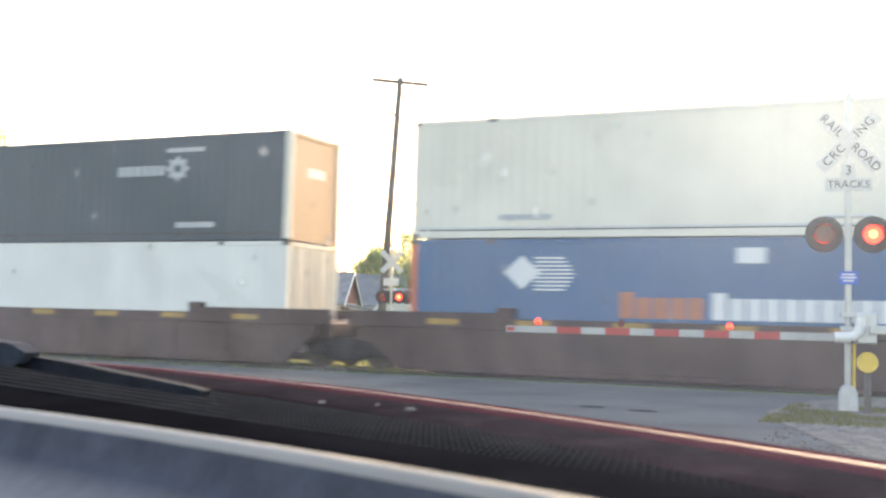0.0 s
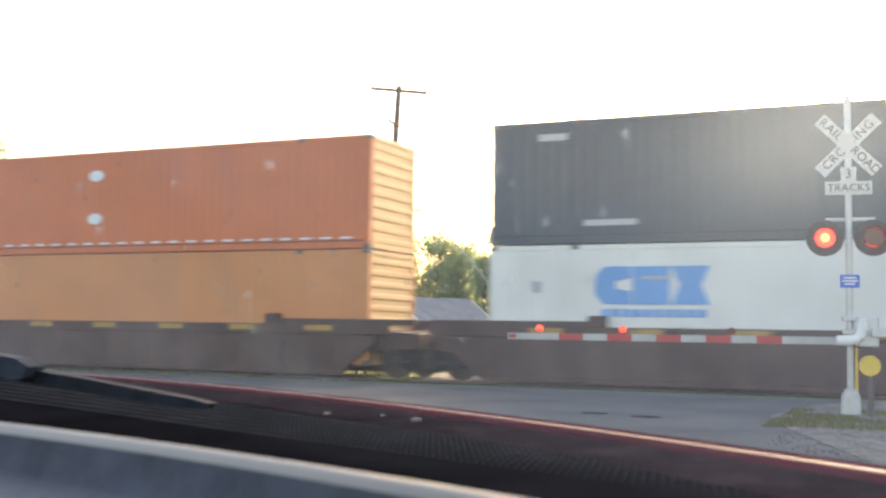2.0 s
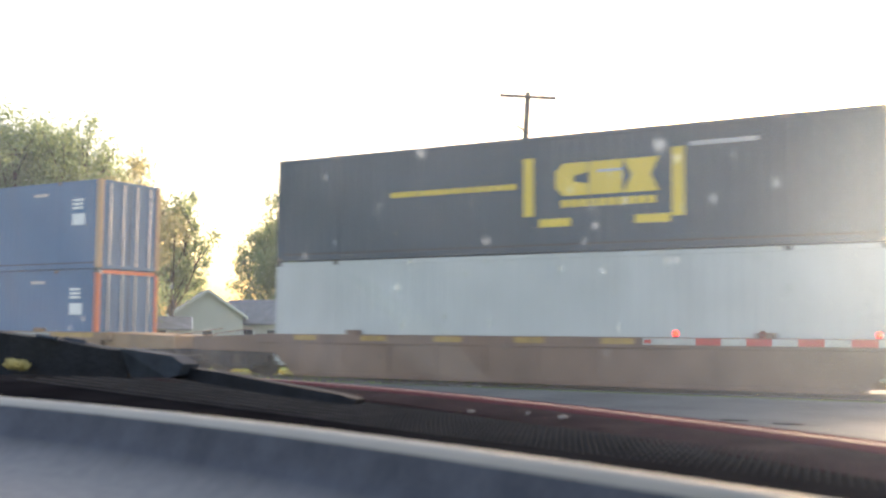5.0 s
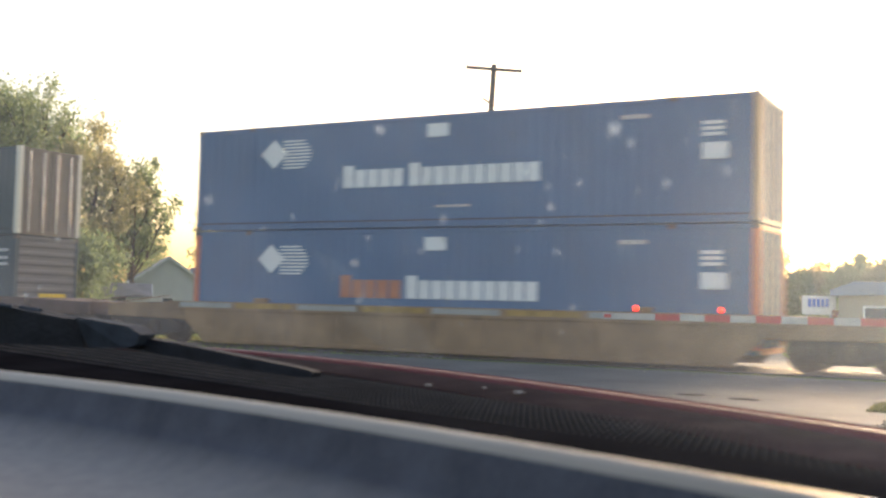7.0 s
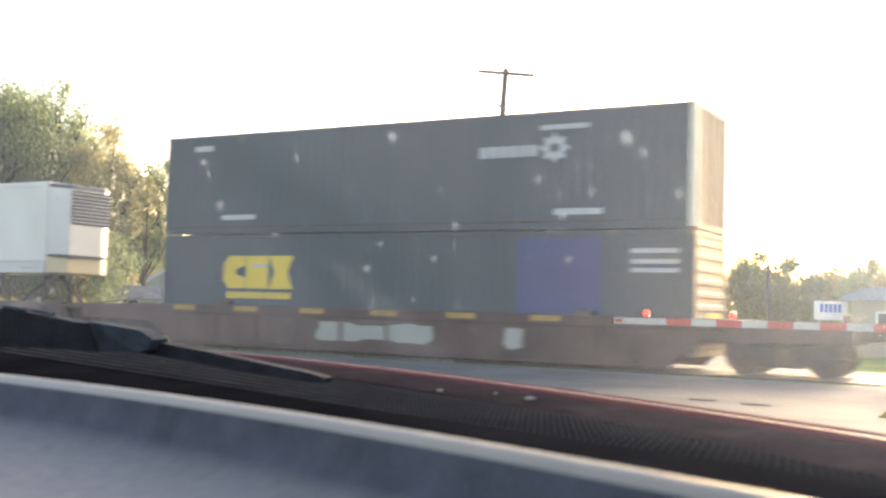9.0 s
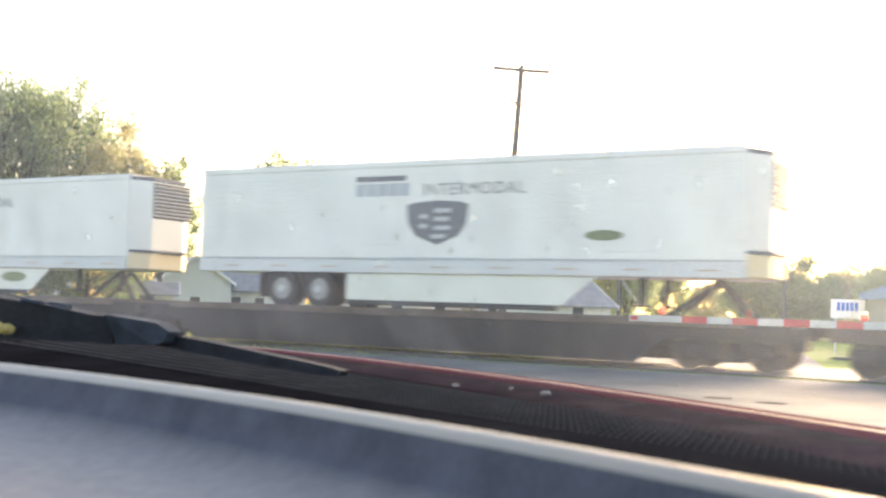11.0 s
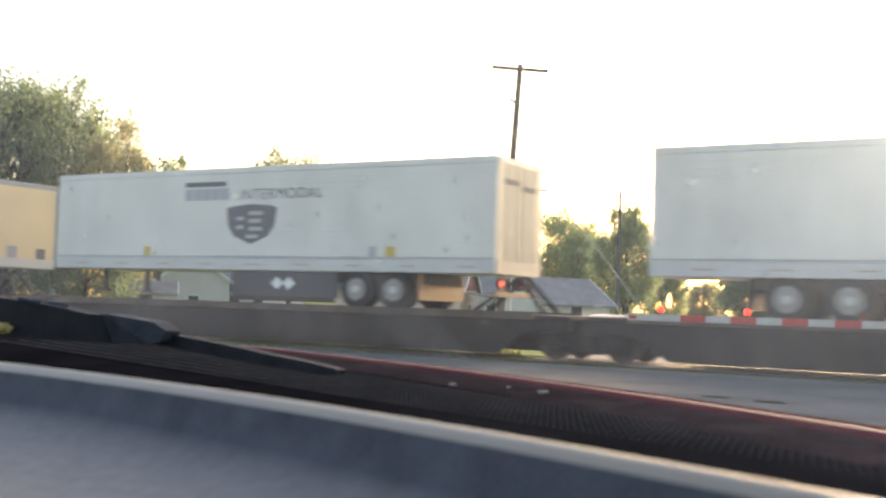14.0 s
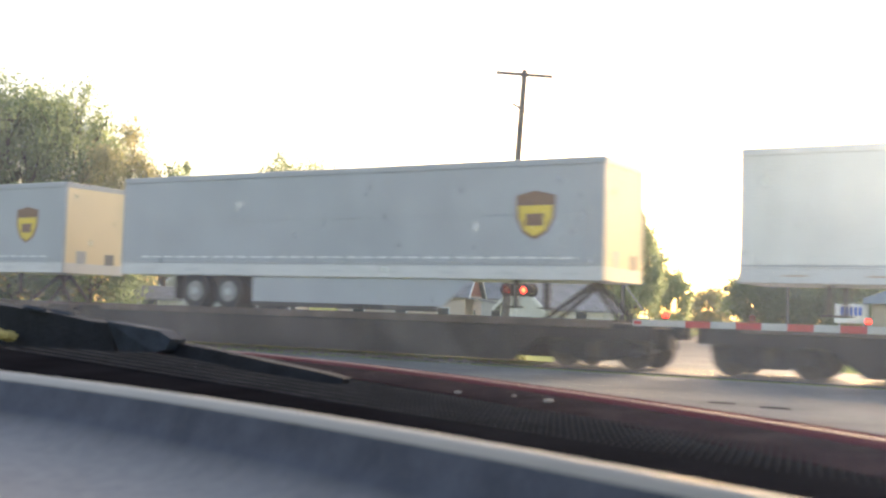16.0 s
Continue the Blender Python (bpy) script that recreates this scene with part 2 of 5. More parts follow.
def prism(points, d0, d1, axis="y"):
    """An outline extruded along an axis."""
    bm = bmesh.new()
    def at(a, b, d):
        return {"y": (a, d, b), "x": (d, a, b), "z": (a, b, d)}[axis]
    lo = [bm.verts.new(at(a, b, d0)) for a, b in points]
    hi = [bm.verts.new(at(a, b, d1)) for a, b in points]
    bm.faces.new(lo)
    bm.faces.new(hi[::-1])
    for i in range(len(points)):
        j = (i + 1) % len(points)
        bm.faces.new((lo[j], lo[i], hi[i], hi[j]))
    bmesh.ops.recalc_face_normals(bm, faces=bm.faces[:])
    return bm


def tube(bm, a, b, r0, r1=None, n=10):
    a, b = Vector(a), Vector(b)
    r1 = r0 if r1 is None else r1
    q = (b - a).to_track_quat("Z", "Y").to_matrix()
    rings = []
    for p, r in ((a, r0), (b, r1)):
        rings.append([bm.verts.new(p + q @ Vector((r * math.cos(t), r * math.sin(t), 0))) for t in [2 * math.pi * k / n for k in range(n)]])
    for k in range(n):
        j = (k + 1) % n
        bm.faces.new((rings[0][k], rings[0][j], rings[1][j], rings[1][k]))
    bm.faces.new(rings[0][::-1])
    bm.faces.new(rings[1])
    return bm


def T(a, b, r0, r1=None, n=12):
    return tube(bmesh.new(), a, b, r0, r1, n)


def link(name, bm, mat):
    me = bpy.data.meshes.new(name)
    bm.normal_update()
    bm.to_mesh(me)
    bm.free()
    me.materials.append(M[mat] if isinstance(mat, str) else mat)
    return new(name, me)


def part(name, bm, mat, parent, label=""):
    ob = link(name, bm, mat)
    ob.parent = parent
    return tagged(ob, label=label)


def thing(name, label, category, m=None, group="", kind=""):
    ob = new(name)
    ob.empty_display_size = 0.3
    if m is not None:
        ob.matrix_basis = m
    return tagged(ob, label, category, group, kind)


def piece(name, bm, mat, label, category, kind="", group=""):
    return tagged(link(name, bm, mat), label, category, group, kind)


def smooth(ob):
    for p in ob.data.polygons:
        p.use_smooth = True
    return ob


def lettering(text, size, m, parent, mat, spacing=1.0):
    """Raised lettering in the built-in font, as a mesh part."""
    cu = bpy.data.curves.new("lettering", "FONT")
    cu.body, cu.size, cu.extrude, cu.align_x, cu.align_y = text, size, 0.003, "CENTER", "CENTER"
    cu.space_character = spacing
    cu.resolution_u = 3
    tmp = bpy.data.objects.new("lettering", cu)
    me = bpy.data.meshes.new_from_object(tmp)
    bpy.data.objects.remove(tmp)
    me.materials.append(M[mat])
    ob = new("lettering", me)
    ob.parent = parent
    ob.matrix_basis = m
    return ob


# ---- ground ----
def poly_slab(points, z0, z1):
    return prism(points, z0, z1, "z")


def level(y):
    """Height of the ground: flat before the tracks, falling gently beyond them."""
    k = min(1.0, max(0.0, (y - 27.5) / 14.0))
    return G + (GF - G) * k * k * (3 - 2 * k)


YS = [-300, -50, 0, 20, 27.5] + [27.5 + k for k in range(1, 15)] + [60, 120, 400, 2500]
bm = bmesh.new()
strips = [[bm.verts.new((x, y, level(y))) for x in (-900, -200, -60, -30, -15, 0, 30, 200, 900)] for y in YS]
for a_, b_ in zip(strips, strips[1:]):
    for k in range(8):
        bm.faces.new((a_[k], a_[k + 1], b_[k + 1], b_[k]))
ground = piece("ground", bm, "grass", "rough green grass beside road and railway", "ground", "structure")

RD = (-math.sin(radians(15)), math.cos(radians(15)))   # way of the road
RR = (RD[1], -RD[0])


def road_pt(along, side):
    cx, cy = -6.7, 17.2
    return (cx + RD[0] * along + RR[0] * side, cy + RD[1] * along + RR[1] * side)


road_near = piece("road", poly_slab([(-70, 3.0), (-9, 3.0), road_pt(-60, -4.5), road_pt(-60, 5.5), road_pt(-8.5, 5.6), road_pt(-4, 4.7), (-1.6, 18.9), (-1.6, 22.9), (-70, 22.9)], G - 0.3, G + 0.006),
                  "asphalt", "worn damp grey asphalt road before the crossing", "road", "structure")
def draped(y_edges, left, right, lift):
    """A road strip laid on the falling ground, with kerb depth at its sides."""
    bm = bmesh.new()
    rows = []
    for y in y_edges:
        xl, xr = left(y), right(y)
        z = level(y)
        rows.append([bm.verts.new(p) for p in ((xl, y, z - 0.15), (xl, y, z + lift), ((xl + xr) / 2, y, z + lift + 0.02), (xr, y, z + lift), (xr, y, z - 0.15))])
    for a_, b_ in zip(rows, rows[1:]):
        for k in range(4):
            bm.faces.new((a_[k], a_[k + 1], b_[k + 1], b_[k]))
    return bm


def centre_x(y):
    return -6.7 + (y - 17.2) * RD[0] / RD[1]


piece("crossing_deck", draped([23.6, 26.4, 27.5, 29, 31, 33, 35, 37, 38.5], lambda y: centre_x(y) - 3.2, lambda y: centre_x(y) + 8.0, 0.004), "asphalt", "asphalt crossing surface between the rails", "road", "structure")
piece("road_far", draped([38.5, 40, 42, 60, 100, 220], lambda y: centre_x(y) - 3.7, lambda y: centre_x(y) + 5.0, 0.006), "far_road", "pale sunlit asphalt road beyond the tracks", "road", "structure")

gravel_patch = piece("gravel_verge", poly_slab([(-2.0, 20.8), (-2.35, 17.6), (-1.85, 15.5), (-0.95, 12.8), (0.6, 8.6), (8, 8.6), (20, 19), (20, 22.7), (-1.2, 22.7)], G - 0.2, G + 0.02),
                     "gravel", "grey gravel verge with thin grass round the signal post", "verge", "structure")


def scatter_blades(name, region, count, h, seed, mat, label):
    rng = np.random.default_rng(seed)
    v, f = [], []
    x0, x1, y0, y1 = region
    for i in range(count):
        x, y = rng.uniform(x0, x1), rng.uniform(y0, y1)
        if noise.noise((x * 0.9, y * 0.9, seed)) < -0.05:
            continue
        a, hh, w = rng.uniform(0, 6.28), h * rng.uniform(0.4, 1.2), 0.012 + 0.012 * rng.random()
        dx, dy = math.cos(a) * w, math.sin(a) * w
        lx, ly = rng.uniform(-0.4, 0.4) * hh, rng.uniform(-0.4, 0.4) * hh
        k = len(v)
        v += [(x - dx, y - dy, G), (x + dx, y + dy, G), (x + lx, y + ly, G + hh)]
        f.append((k, k + 1, k + 2))
    me = bpy.data.meshes.new(name)
    me.from_pydata(v, [], f)
    me.materials.append(M[mat])
    return tagged(new(name, me), label, "grass", kind="stuff")


scatter_blades("verge_grass", (-2.2, 1.6, 15.6, 19.6), 14000, 0.065, 3, "grass_blade", "thin yellow-green grass tufts on gravel verge")
scatter_blades("track_grass", (-45, -13, 26.3, 27.6), 9000, 0.16, 4, "grass_blade", "bright green grass strip beyond the tracks")


def stones(name, region, count, size, seed, mat, label):
    rng = np.random.default_rng(seed)
    x0, x1, y0, y1 = region
    v, f = [], []
    for i in range(count):
        c = np.array((rng.uniform(x0, x1), rng.uniform(y0, y1), G + 0.02))
        r = size * rng.uniform(0.5, 1.3)
        p = [(1, 0, 0), (-1, 0, 0), (0, 1, 0), (0, -1, 0), (0, 0, 0.7), (0, 0, -0.7)]
        k = len(v)
        v += [tuple(c + r * rng.uniform(0.6, 1.2) * np.array(q)) for q in p]
        for a, b, d in ((0, 2, 4), (2, 1, 4), (1, 3, 4), (3, 0, 4), (2, 0, 5), (1, 2, 5), (3, 1, 5), (0, 3, 5)):
            f.append((k + a, k + b, k + d))
    me = bpy.data.meshes.new(name)
    me.from_pydata(v, [], f)
    me.materials.append(M[mat])
    return tagged(new(name, me), label, "gravel", kind="stuff")


stones("verge_stones", (-1.8, 4, 11.5, 20.5), 3600, 0.022, 5, "gravel", "loose grey stones on the verge")

# patched cracks and covers in the road
for cx, cy, w in ((-4.85, 16.6, 0.26), (-4.0, 16.35, 0.3)):
    bm = bmesh.new()
    pts = []
    for k in range(14):
        a = 2 * math.pi * k / 14
        r = w * (0.8 + 0.3 * noise.noise((cx + math.cos(a), cy + math.sin(a), 2)))
        pts.append((cx + r * math.cos(a), cy + 0.55 * r * math.sin(a)))
    piece("road_patch", poly_slab(pts, G - 0.02, G + 0.012), "tar", "dark tar patch in grey asphalt road", "road patch", group="road patches")


# ---- tracks ----
def track(y, near):
    t = thing("railway_track", "rusty steel railway track on ballast", "track", kind="structure")
    for side in (-0.7525, 0.7525):
        bm = box(bmesh.new(), -220, 220, y + side - 0.035, y + side + 0.035, G - 0.10, RAIL)
        rail = part("rail", bm, "rail_steel", t)
        part("rail_head", B(-220, 220, y + side - 0.03, y + side + 0.03, RAIL - 0.006, RAIL + 0.004), "rail_head", rail, "worn bright rail head")
    return t


for k, y in enumerate((YC,)):
    tr = track(y, k == 0)
    me = None
    for i in range(90 if k == 0 else 0):
        x = -60 + i * 0.6
        if -16.5 < x < 1.5:
            continue
        if me is None:
            s = part("sleeper", B(-0.11, 0.11, -1.3, 1.3, -0.16, 0.0, 0.01), "sleeper", tr)
            me = s.data
        else:
            s = new("sleeper", me)
            s.parent = tr
        s.location = (x, y, G - 0.01)
piece("ballast_bed", poly_slab([(-1.6, 22.9), (220, 22.9), (220, 27.4), (2.6, 27.4), (1.0, 23.6)], G - 0.3, G + 0.003), "ballast", "grey-brown crushed stone ballast", "ballast", "structure")
stones("ballast_stones", (-45, -13, 22.9, 24.9), 3000, 0.04, 8, "ballast", "loose crushed ballast stones")
piece("crossing_edge", B(-16, 1.0, 23.35, 23.6, G - 0.2, G + 0.03), "black_paint", "dark rubber strip along the crossing rail", "rail seal", "structure")


# ---- crossing signal ----
SHUTTERS = []


def shutter(lamp, x, y, z, r, first):
    """A dark red flap added over a lens to flash it; a pair opens by turns."""
    bm = smooth_disc(0, 0, -r, r, 0.008)
    ob = part("flash_flap", bm, "lamp_dark", lamp, "added dark red flap that hides the lens to flash it")
    ob.location = (x, y, z + r)
    SHUTTERS.append((ob, first))


def crossing_signal(m, gate, base_z=0.0, top=5.06, group="crossing signals"):
    """Local: x to the right of the driver, -y towards the driver, z up from the ground."""
    s = thing("crossing_signal", "galvanised railroad crossing signal mast with crossbuck and twin red lamps", "crossing signal", m, group)
    part("mast", T((0, 0, 0.1), (0, 0, top), 0.055, n=14), "galvanised", s)
    part("mast_cap", T((0, 0, top - 0.02), (0, 0, top + 0.05), 0.065, 0.03, 12), "galvanised", s)
    bm = prism([(-0.15, 0), (0.15, 0), (0.14, 0.3), (0.08, 0.42), (-0.08, 0.42), (-0.14, 0.3)], -0.14, 0.14)
    bmesh.ops.translate(bm, verts=bm.verts[:], vec=(0, 0, -0.09))
    part("base", bevelled(bm, 0.02), "galvanised", s)
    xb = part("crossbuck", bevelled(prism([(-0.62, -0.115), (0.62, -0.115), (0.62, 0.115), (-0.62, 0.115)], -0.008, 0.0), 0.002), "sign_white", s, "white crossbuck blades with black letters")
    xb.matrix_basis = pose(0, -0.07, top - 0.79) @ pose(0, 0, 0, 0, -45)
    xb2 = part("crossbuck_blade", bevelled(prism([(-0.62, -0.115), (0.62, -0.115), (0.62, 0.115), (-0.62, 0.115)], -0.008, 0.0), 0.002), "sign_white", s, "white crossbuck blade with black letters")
    xb2.matrix_basis = pose(0, -0.08, top - 0.79) @ pose(0, 0, 0, 0, 45)
    if gate:
        for word, x in (("CROSSING", 0),):
            lettering(word, 0.2, pose(0, -0.0095, 0, 90), xb, "letter_black", 1.12)
        lettering("RAIL", 0.2, pose(-0.37, -0.0095, 0, 90), xb2, "letter_black", 1.1)
        lettering("ROAD", 0.2, pose(0.37, -0.0095, 0, 90), xb2, "letter_black", 1.0)
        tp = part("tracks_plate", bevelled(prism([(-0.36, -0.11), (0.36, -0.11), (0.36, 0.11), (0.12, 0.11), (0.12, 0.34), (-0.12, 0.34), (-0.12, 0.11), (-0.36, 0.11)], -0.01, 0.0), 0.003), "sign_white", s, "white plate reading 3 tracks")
        tp.matrix_basis = pose(0, -0.065, top - 1.49)
        lettering("TRACKS", 0.17, pose(0, -0.0125, 0, 90), tp, "letter_black", 1.05)
        lettering("3", 0.22, pose(0, -0.0125, 0.225, 90), tp, "letter_black")
    zl = 2.76 if gate else 2.82
    part("lamp_bar", T((-0.36, 0, zl + 0.3), (0.4, 0, zl + 0.3), 0.03), "galvanised", s)
    for sx in (-1, 1):
        x = sx * 0.37
        part("lamp_arm", T((x, 0, zl), (x, 0, zl + 0.3), 0.025), "galvanised", s)
        lamp = part("lamp_background", smooth_disc(x, -0.06, zl, 0.30, 0.03), "black_paint", s, "round black lamp background")
        part("lamp_hood", hood_mesh(x, -0.09, zl, 0.165, 0.28), "black_paint", lamp)
        part("lamp_lens", smooth_disc(x, -0.095, zl, 0.15, 0.03), "lamp_on", lamp, "glowing red lens")
        part("lamp_bulb", smooth_disc(x, -0.13, zl, 0.07, 0.02), "lamp_core", lamp)
        shutter(lamp, x, -0.15, zl, 0.152, sx < 0)
    return s


def smooth_disc(x, y, z, r, d):
    bm = bmesh.new()
    tube(bm, (x, y + d / 2, z), (x, y - d / 2, z), r, r * 0.97, 28)
    return bm


def hood_mesh(x, y, z, r, length):
    """A visor: the upper part of a tube, cut back below."""
    bm = bmesh.new()
    n = 18
    for rad in (r, r - 0.008):
        ring = []
        for k in range(n + 1):
            a = math.radians(-40 + 260 * k / n)
            cut = length * (0.35 + 0.65 * max(0.0, math.sin(a)))
            ring.append((bm.verts.new((x + rad * math.cos(a), y, z + rad * math.sin(a))), bm.verts.new((x + rad * math.cos(a), y - cut, z + rad * math.sin(a)))))
        for k in range(n):
            bm.faces.new((ring[k][0], ring[k + 1][0], ring[k + 1][1], ring[k][1]))
    return bm


near_signal = crossing_signal(pose(-1.25, 18.74, G + 0.09, 0, 0, 8), True)
bs = part("blue_plate", bevelled(B(-0.15, 0.15, -0.085, -0.075, 1.95, 2.16), 0.003), "blue_sign", near_signal, "small blue information plate")
for k, (w, z) in enumerate(((0.2, 2.11), (0.24, 2.06), (0.16, 2.01))):
    part("writing_bar", B(-w / 2, w / 2, -0.089, -0.086, z - 0.012, z + 0.012), "white_sheet", bs)
# gate mechanism on the mast
part("gate_motor", bevelled(B(0.1, 0.42, -0.2, 0.2, 1.0, 1.5), 0.03, 2), "galvanised", near_signal, "grey gate motor housing")
part("mast_clamp", bevelled(B(-0.12, 0.12, -0.1, 0.1, 1.42, 1.5), 0.01), "galvanised", near_signal)
part("mast_clamp", bevelled(B(-0.12, 0.12, -0.1, 0.1, 1.2, 1.28), 0.01), "galvanised", near_signal)
elbow = bmesh.new()
pts = [(0.16, -0.26, 1.42), (0.17, -0.26, 1.26), (0.12, -0.26, 1.15), (0.02, -0.26, 1.1), (-0.22, -0.26, 1.1)]
for a, b in zip(pts, pts[1:]):
    tube(elbow, a, b, 0.085, 0.085, 12)
part("gate_elbow", elbow, "white_sheet", near_signal, "white curved gate arm support")
part("counterweight_bar", bevelled(B(0.3, 0.95, -0.28, -0.22, 1.16, 1.3), 0.01), "galvanised", near_signal)
part("conduit", T((0.09, -0.02, 0.1), (0.09, -0.02, 1.0), 0.025), "yellow_sign", near_signal)


def gate_arm():
    a, b = Vector((-1.43, 18.58, 1.215)), Vector((-6.58, 17.25, 1.2))
    g = thing("gate_arm", "lowered red and white striped crossing gate arm with red lamps", "crossing gate", pose(*a, 0, 0, math.degrees(math.atan2(a.y - b.y, a.x - b.x))))
    length = (b - a).length
    x = 0.0
    cuts = [(0.46, "faded_white")] + [(0.4, "faded_white" if k % 2 == 0 else "red_band") for k in range(11)] + [(length - 0.46 - 4.4, "faded_white")]
    for k, (w, mat) in enumerate(cuts):
        h0 = 0.053 + 0.01 * (1 - x / length)
        part("stripe", bevelled(B(-x - w + 0.001, -x, -0.012, 0.012, -h0, h0), 0.003), mat, g)
        x += w
    part("tip_mark", B(-length + 0.02, -length + 0.14, -0.016, -0.0125, -0.03, 0.03), "red_band", g)
    for px in (length - 0.54, length - 1.92, length - 3.67):
        lamp = part("arm_lamp", bevelled(B(-px - 0.045, -px + 0.045, -0.05, 0.05, 0.07, 0.10), 0.005), "red_band", g)
        bm = bmesh.new()
        bmesh.ops.create_uvsphere(bm, u_segments=16, v_segments=10, radius=0.055)
        bmesh.ops.translate(bm, verts=bm.verts[:], vec=(-px, 0, 0.135))
        part("arm_lens", bm, "lamp_on", lamp, "glowing red lens")
        if px < length - 1:
            shutter(lamp, -px, -0.062, 0.135, 0.06, px > length - 2.5)
    return g


gate_arm()

far_signal = crossing_signal(pose(-21.4, 42.05, GF, 0, 0, 15), False, top=5.12)

part("sign_plate", bevelled(B(-0.34, 0.34, -0.07, -0.06, 3.3, 3.62), 0.003), "galvanised", far_signal, "grey plate under the crossbuck")
for sx in (-0.1, 0.62):
    back = part("lamp_background", smooth_disc(sx, 0.42, 2.82, 0.3, 0.03), "black_paint", far_signal, "lamp background facing away")
    part("lamp_body", T((sx, 0.15, 2.82), (sx, 0.4, 2.82), 0.17, 0.2, 16), "black_paint", back)

marker = thing("marker_post", "short dark post with weathered yellow disc on the verge", "marker post", pose(-0.93, 18.24, G))
part("post", T((0, 0, 0), (0, 0, 0.82), 0.055, n=10), "wood_pole", marker)
disc = part("disc", smooth_disc(0, -0.07, 0.81, 0.16, 0.02), "yellow_sign", marker)


# ---- utility poles ----
def utility_pole(x, y, h, lean=0.0, arm=2.35, yaw=30.0, lamp=False, thick=0.16, label="weathered wooden utility pole with crossarm"):
    h += 0.55
    p = thing("utility_pole", label, "utility pole", pose(x, y, GF, 0, lean, yaw), "utility poles")
    part("pole", T((0, 0, -0.4), (0, 0, h), thick, thick * 0.62, 12), "wood_pole", p)
    if arm:
        part("crossarm", bevelled(B(-arm / 2, arm / 2, -0.19, -0.05, h - 0.32, h - 0.17), 0.01), "wood_pole", p)
        for k in (-0.95, -0.55, 0.55, 0.95):
            part("insulator", T((k * arm / 2, -0.1, h - 0.18), (k * arm / 2, -0.1, h - 0.04), 0.035, 0.025, 8), "galvanised", p)
        part("brace", T((-0.45, -0.1, h - 0.28), (0, -0.08, h - 0.75), 0.015, n=6), "galvanised", p)
        part("brace", T((0.45, -0.1, h - 0.28), (0, -0.08, h - 0.75), 0.015, n=6), "galvanised", p)
        part("lower_bracket", T((-0.45, -0.12, h - 1.62), (0.15, -0.12, h - 1.95), 0.06, n=8), "wood_pole", p)
    if lamp:
        part("lamp_arm", T((0, 0, 6.85), (1.1, 0, 7.3), 0.03), "galvanised", p)
        part("lamp_head", bevelled(prism([(1.05, 7.25), (1.75, 7.27), (1.7, 7.37), (1.2, 7.39)], -0.12, 0.12), 0.03), "galvanised", p, "grey street lamp head")
    return p


utility_pole(-23.05, 44.15, 12.5, lean=2.9, arm=2.6, lamp=True, thick=0.2)


def at(yaw, dist):
    return -dist * math.sin(radians(yaw)), dist * math.cos(radians(yaw))


utility_pole(*at(21.4, 75), 9.5, 0, 0, label="thin bare wooden utility pole")
utility_pole(*at(19.7, 110), 8.3, 0.5, 2.0)
utility_pole(*at(18.6, 130), 8.4, 0.5, 0)
utility_pole(*at(18.0, 160), 7.9, 0, 2.4)
utility_pole(*at(13.2, 92), 5.8, 0, 0, label="pale slim wooden pole before trees")


# slack sunlit cable that comes down beside the far poles
bm = bmesh.new()
run = []
for k in range(13):
    f = k / 12
    cx_, cy_ = at(23.8 - 5.0 * f, 74)
    run.append((cx_, cy_, 7.2 - 7.6 * f + 1.1 * math.sin(math.pi * f) * (0.5 - f)))
for p_, q_ in zip(run, run[1:]):
    tube(bm, p_, q_, 0.05, 0.05, 6)
piece("guy_cable", bm, "faded_white", "pale slack guy cable running down to the ground", "cable")


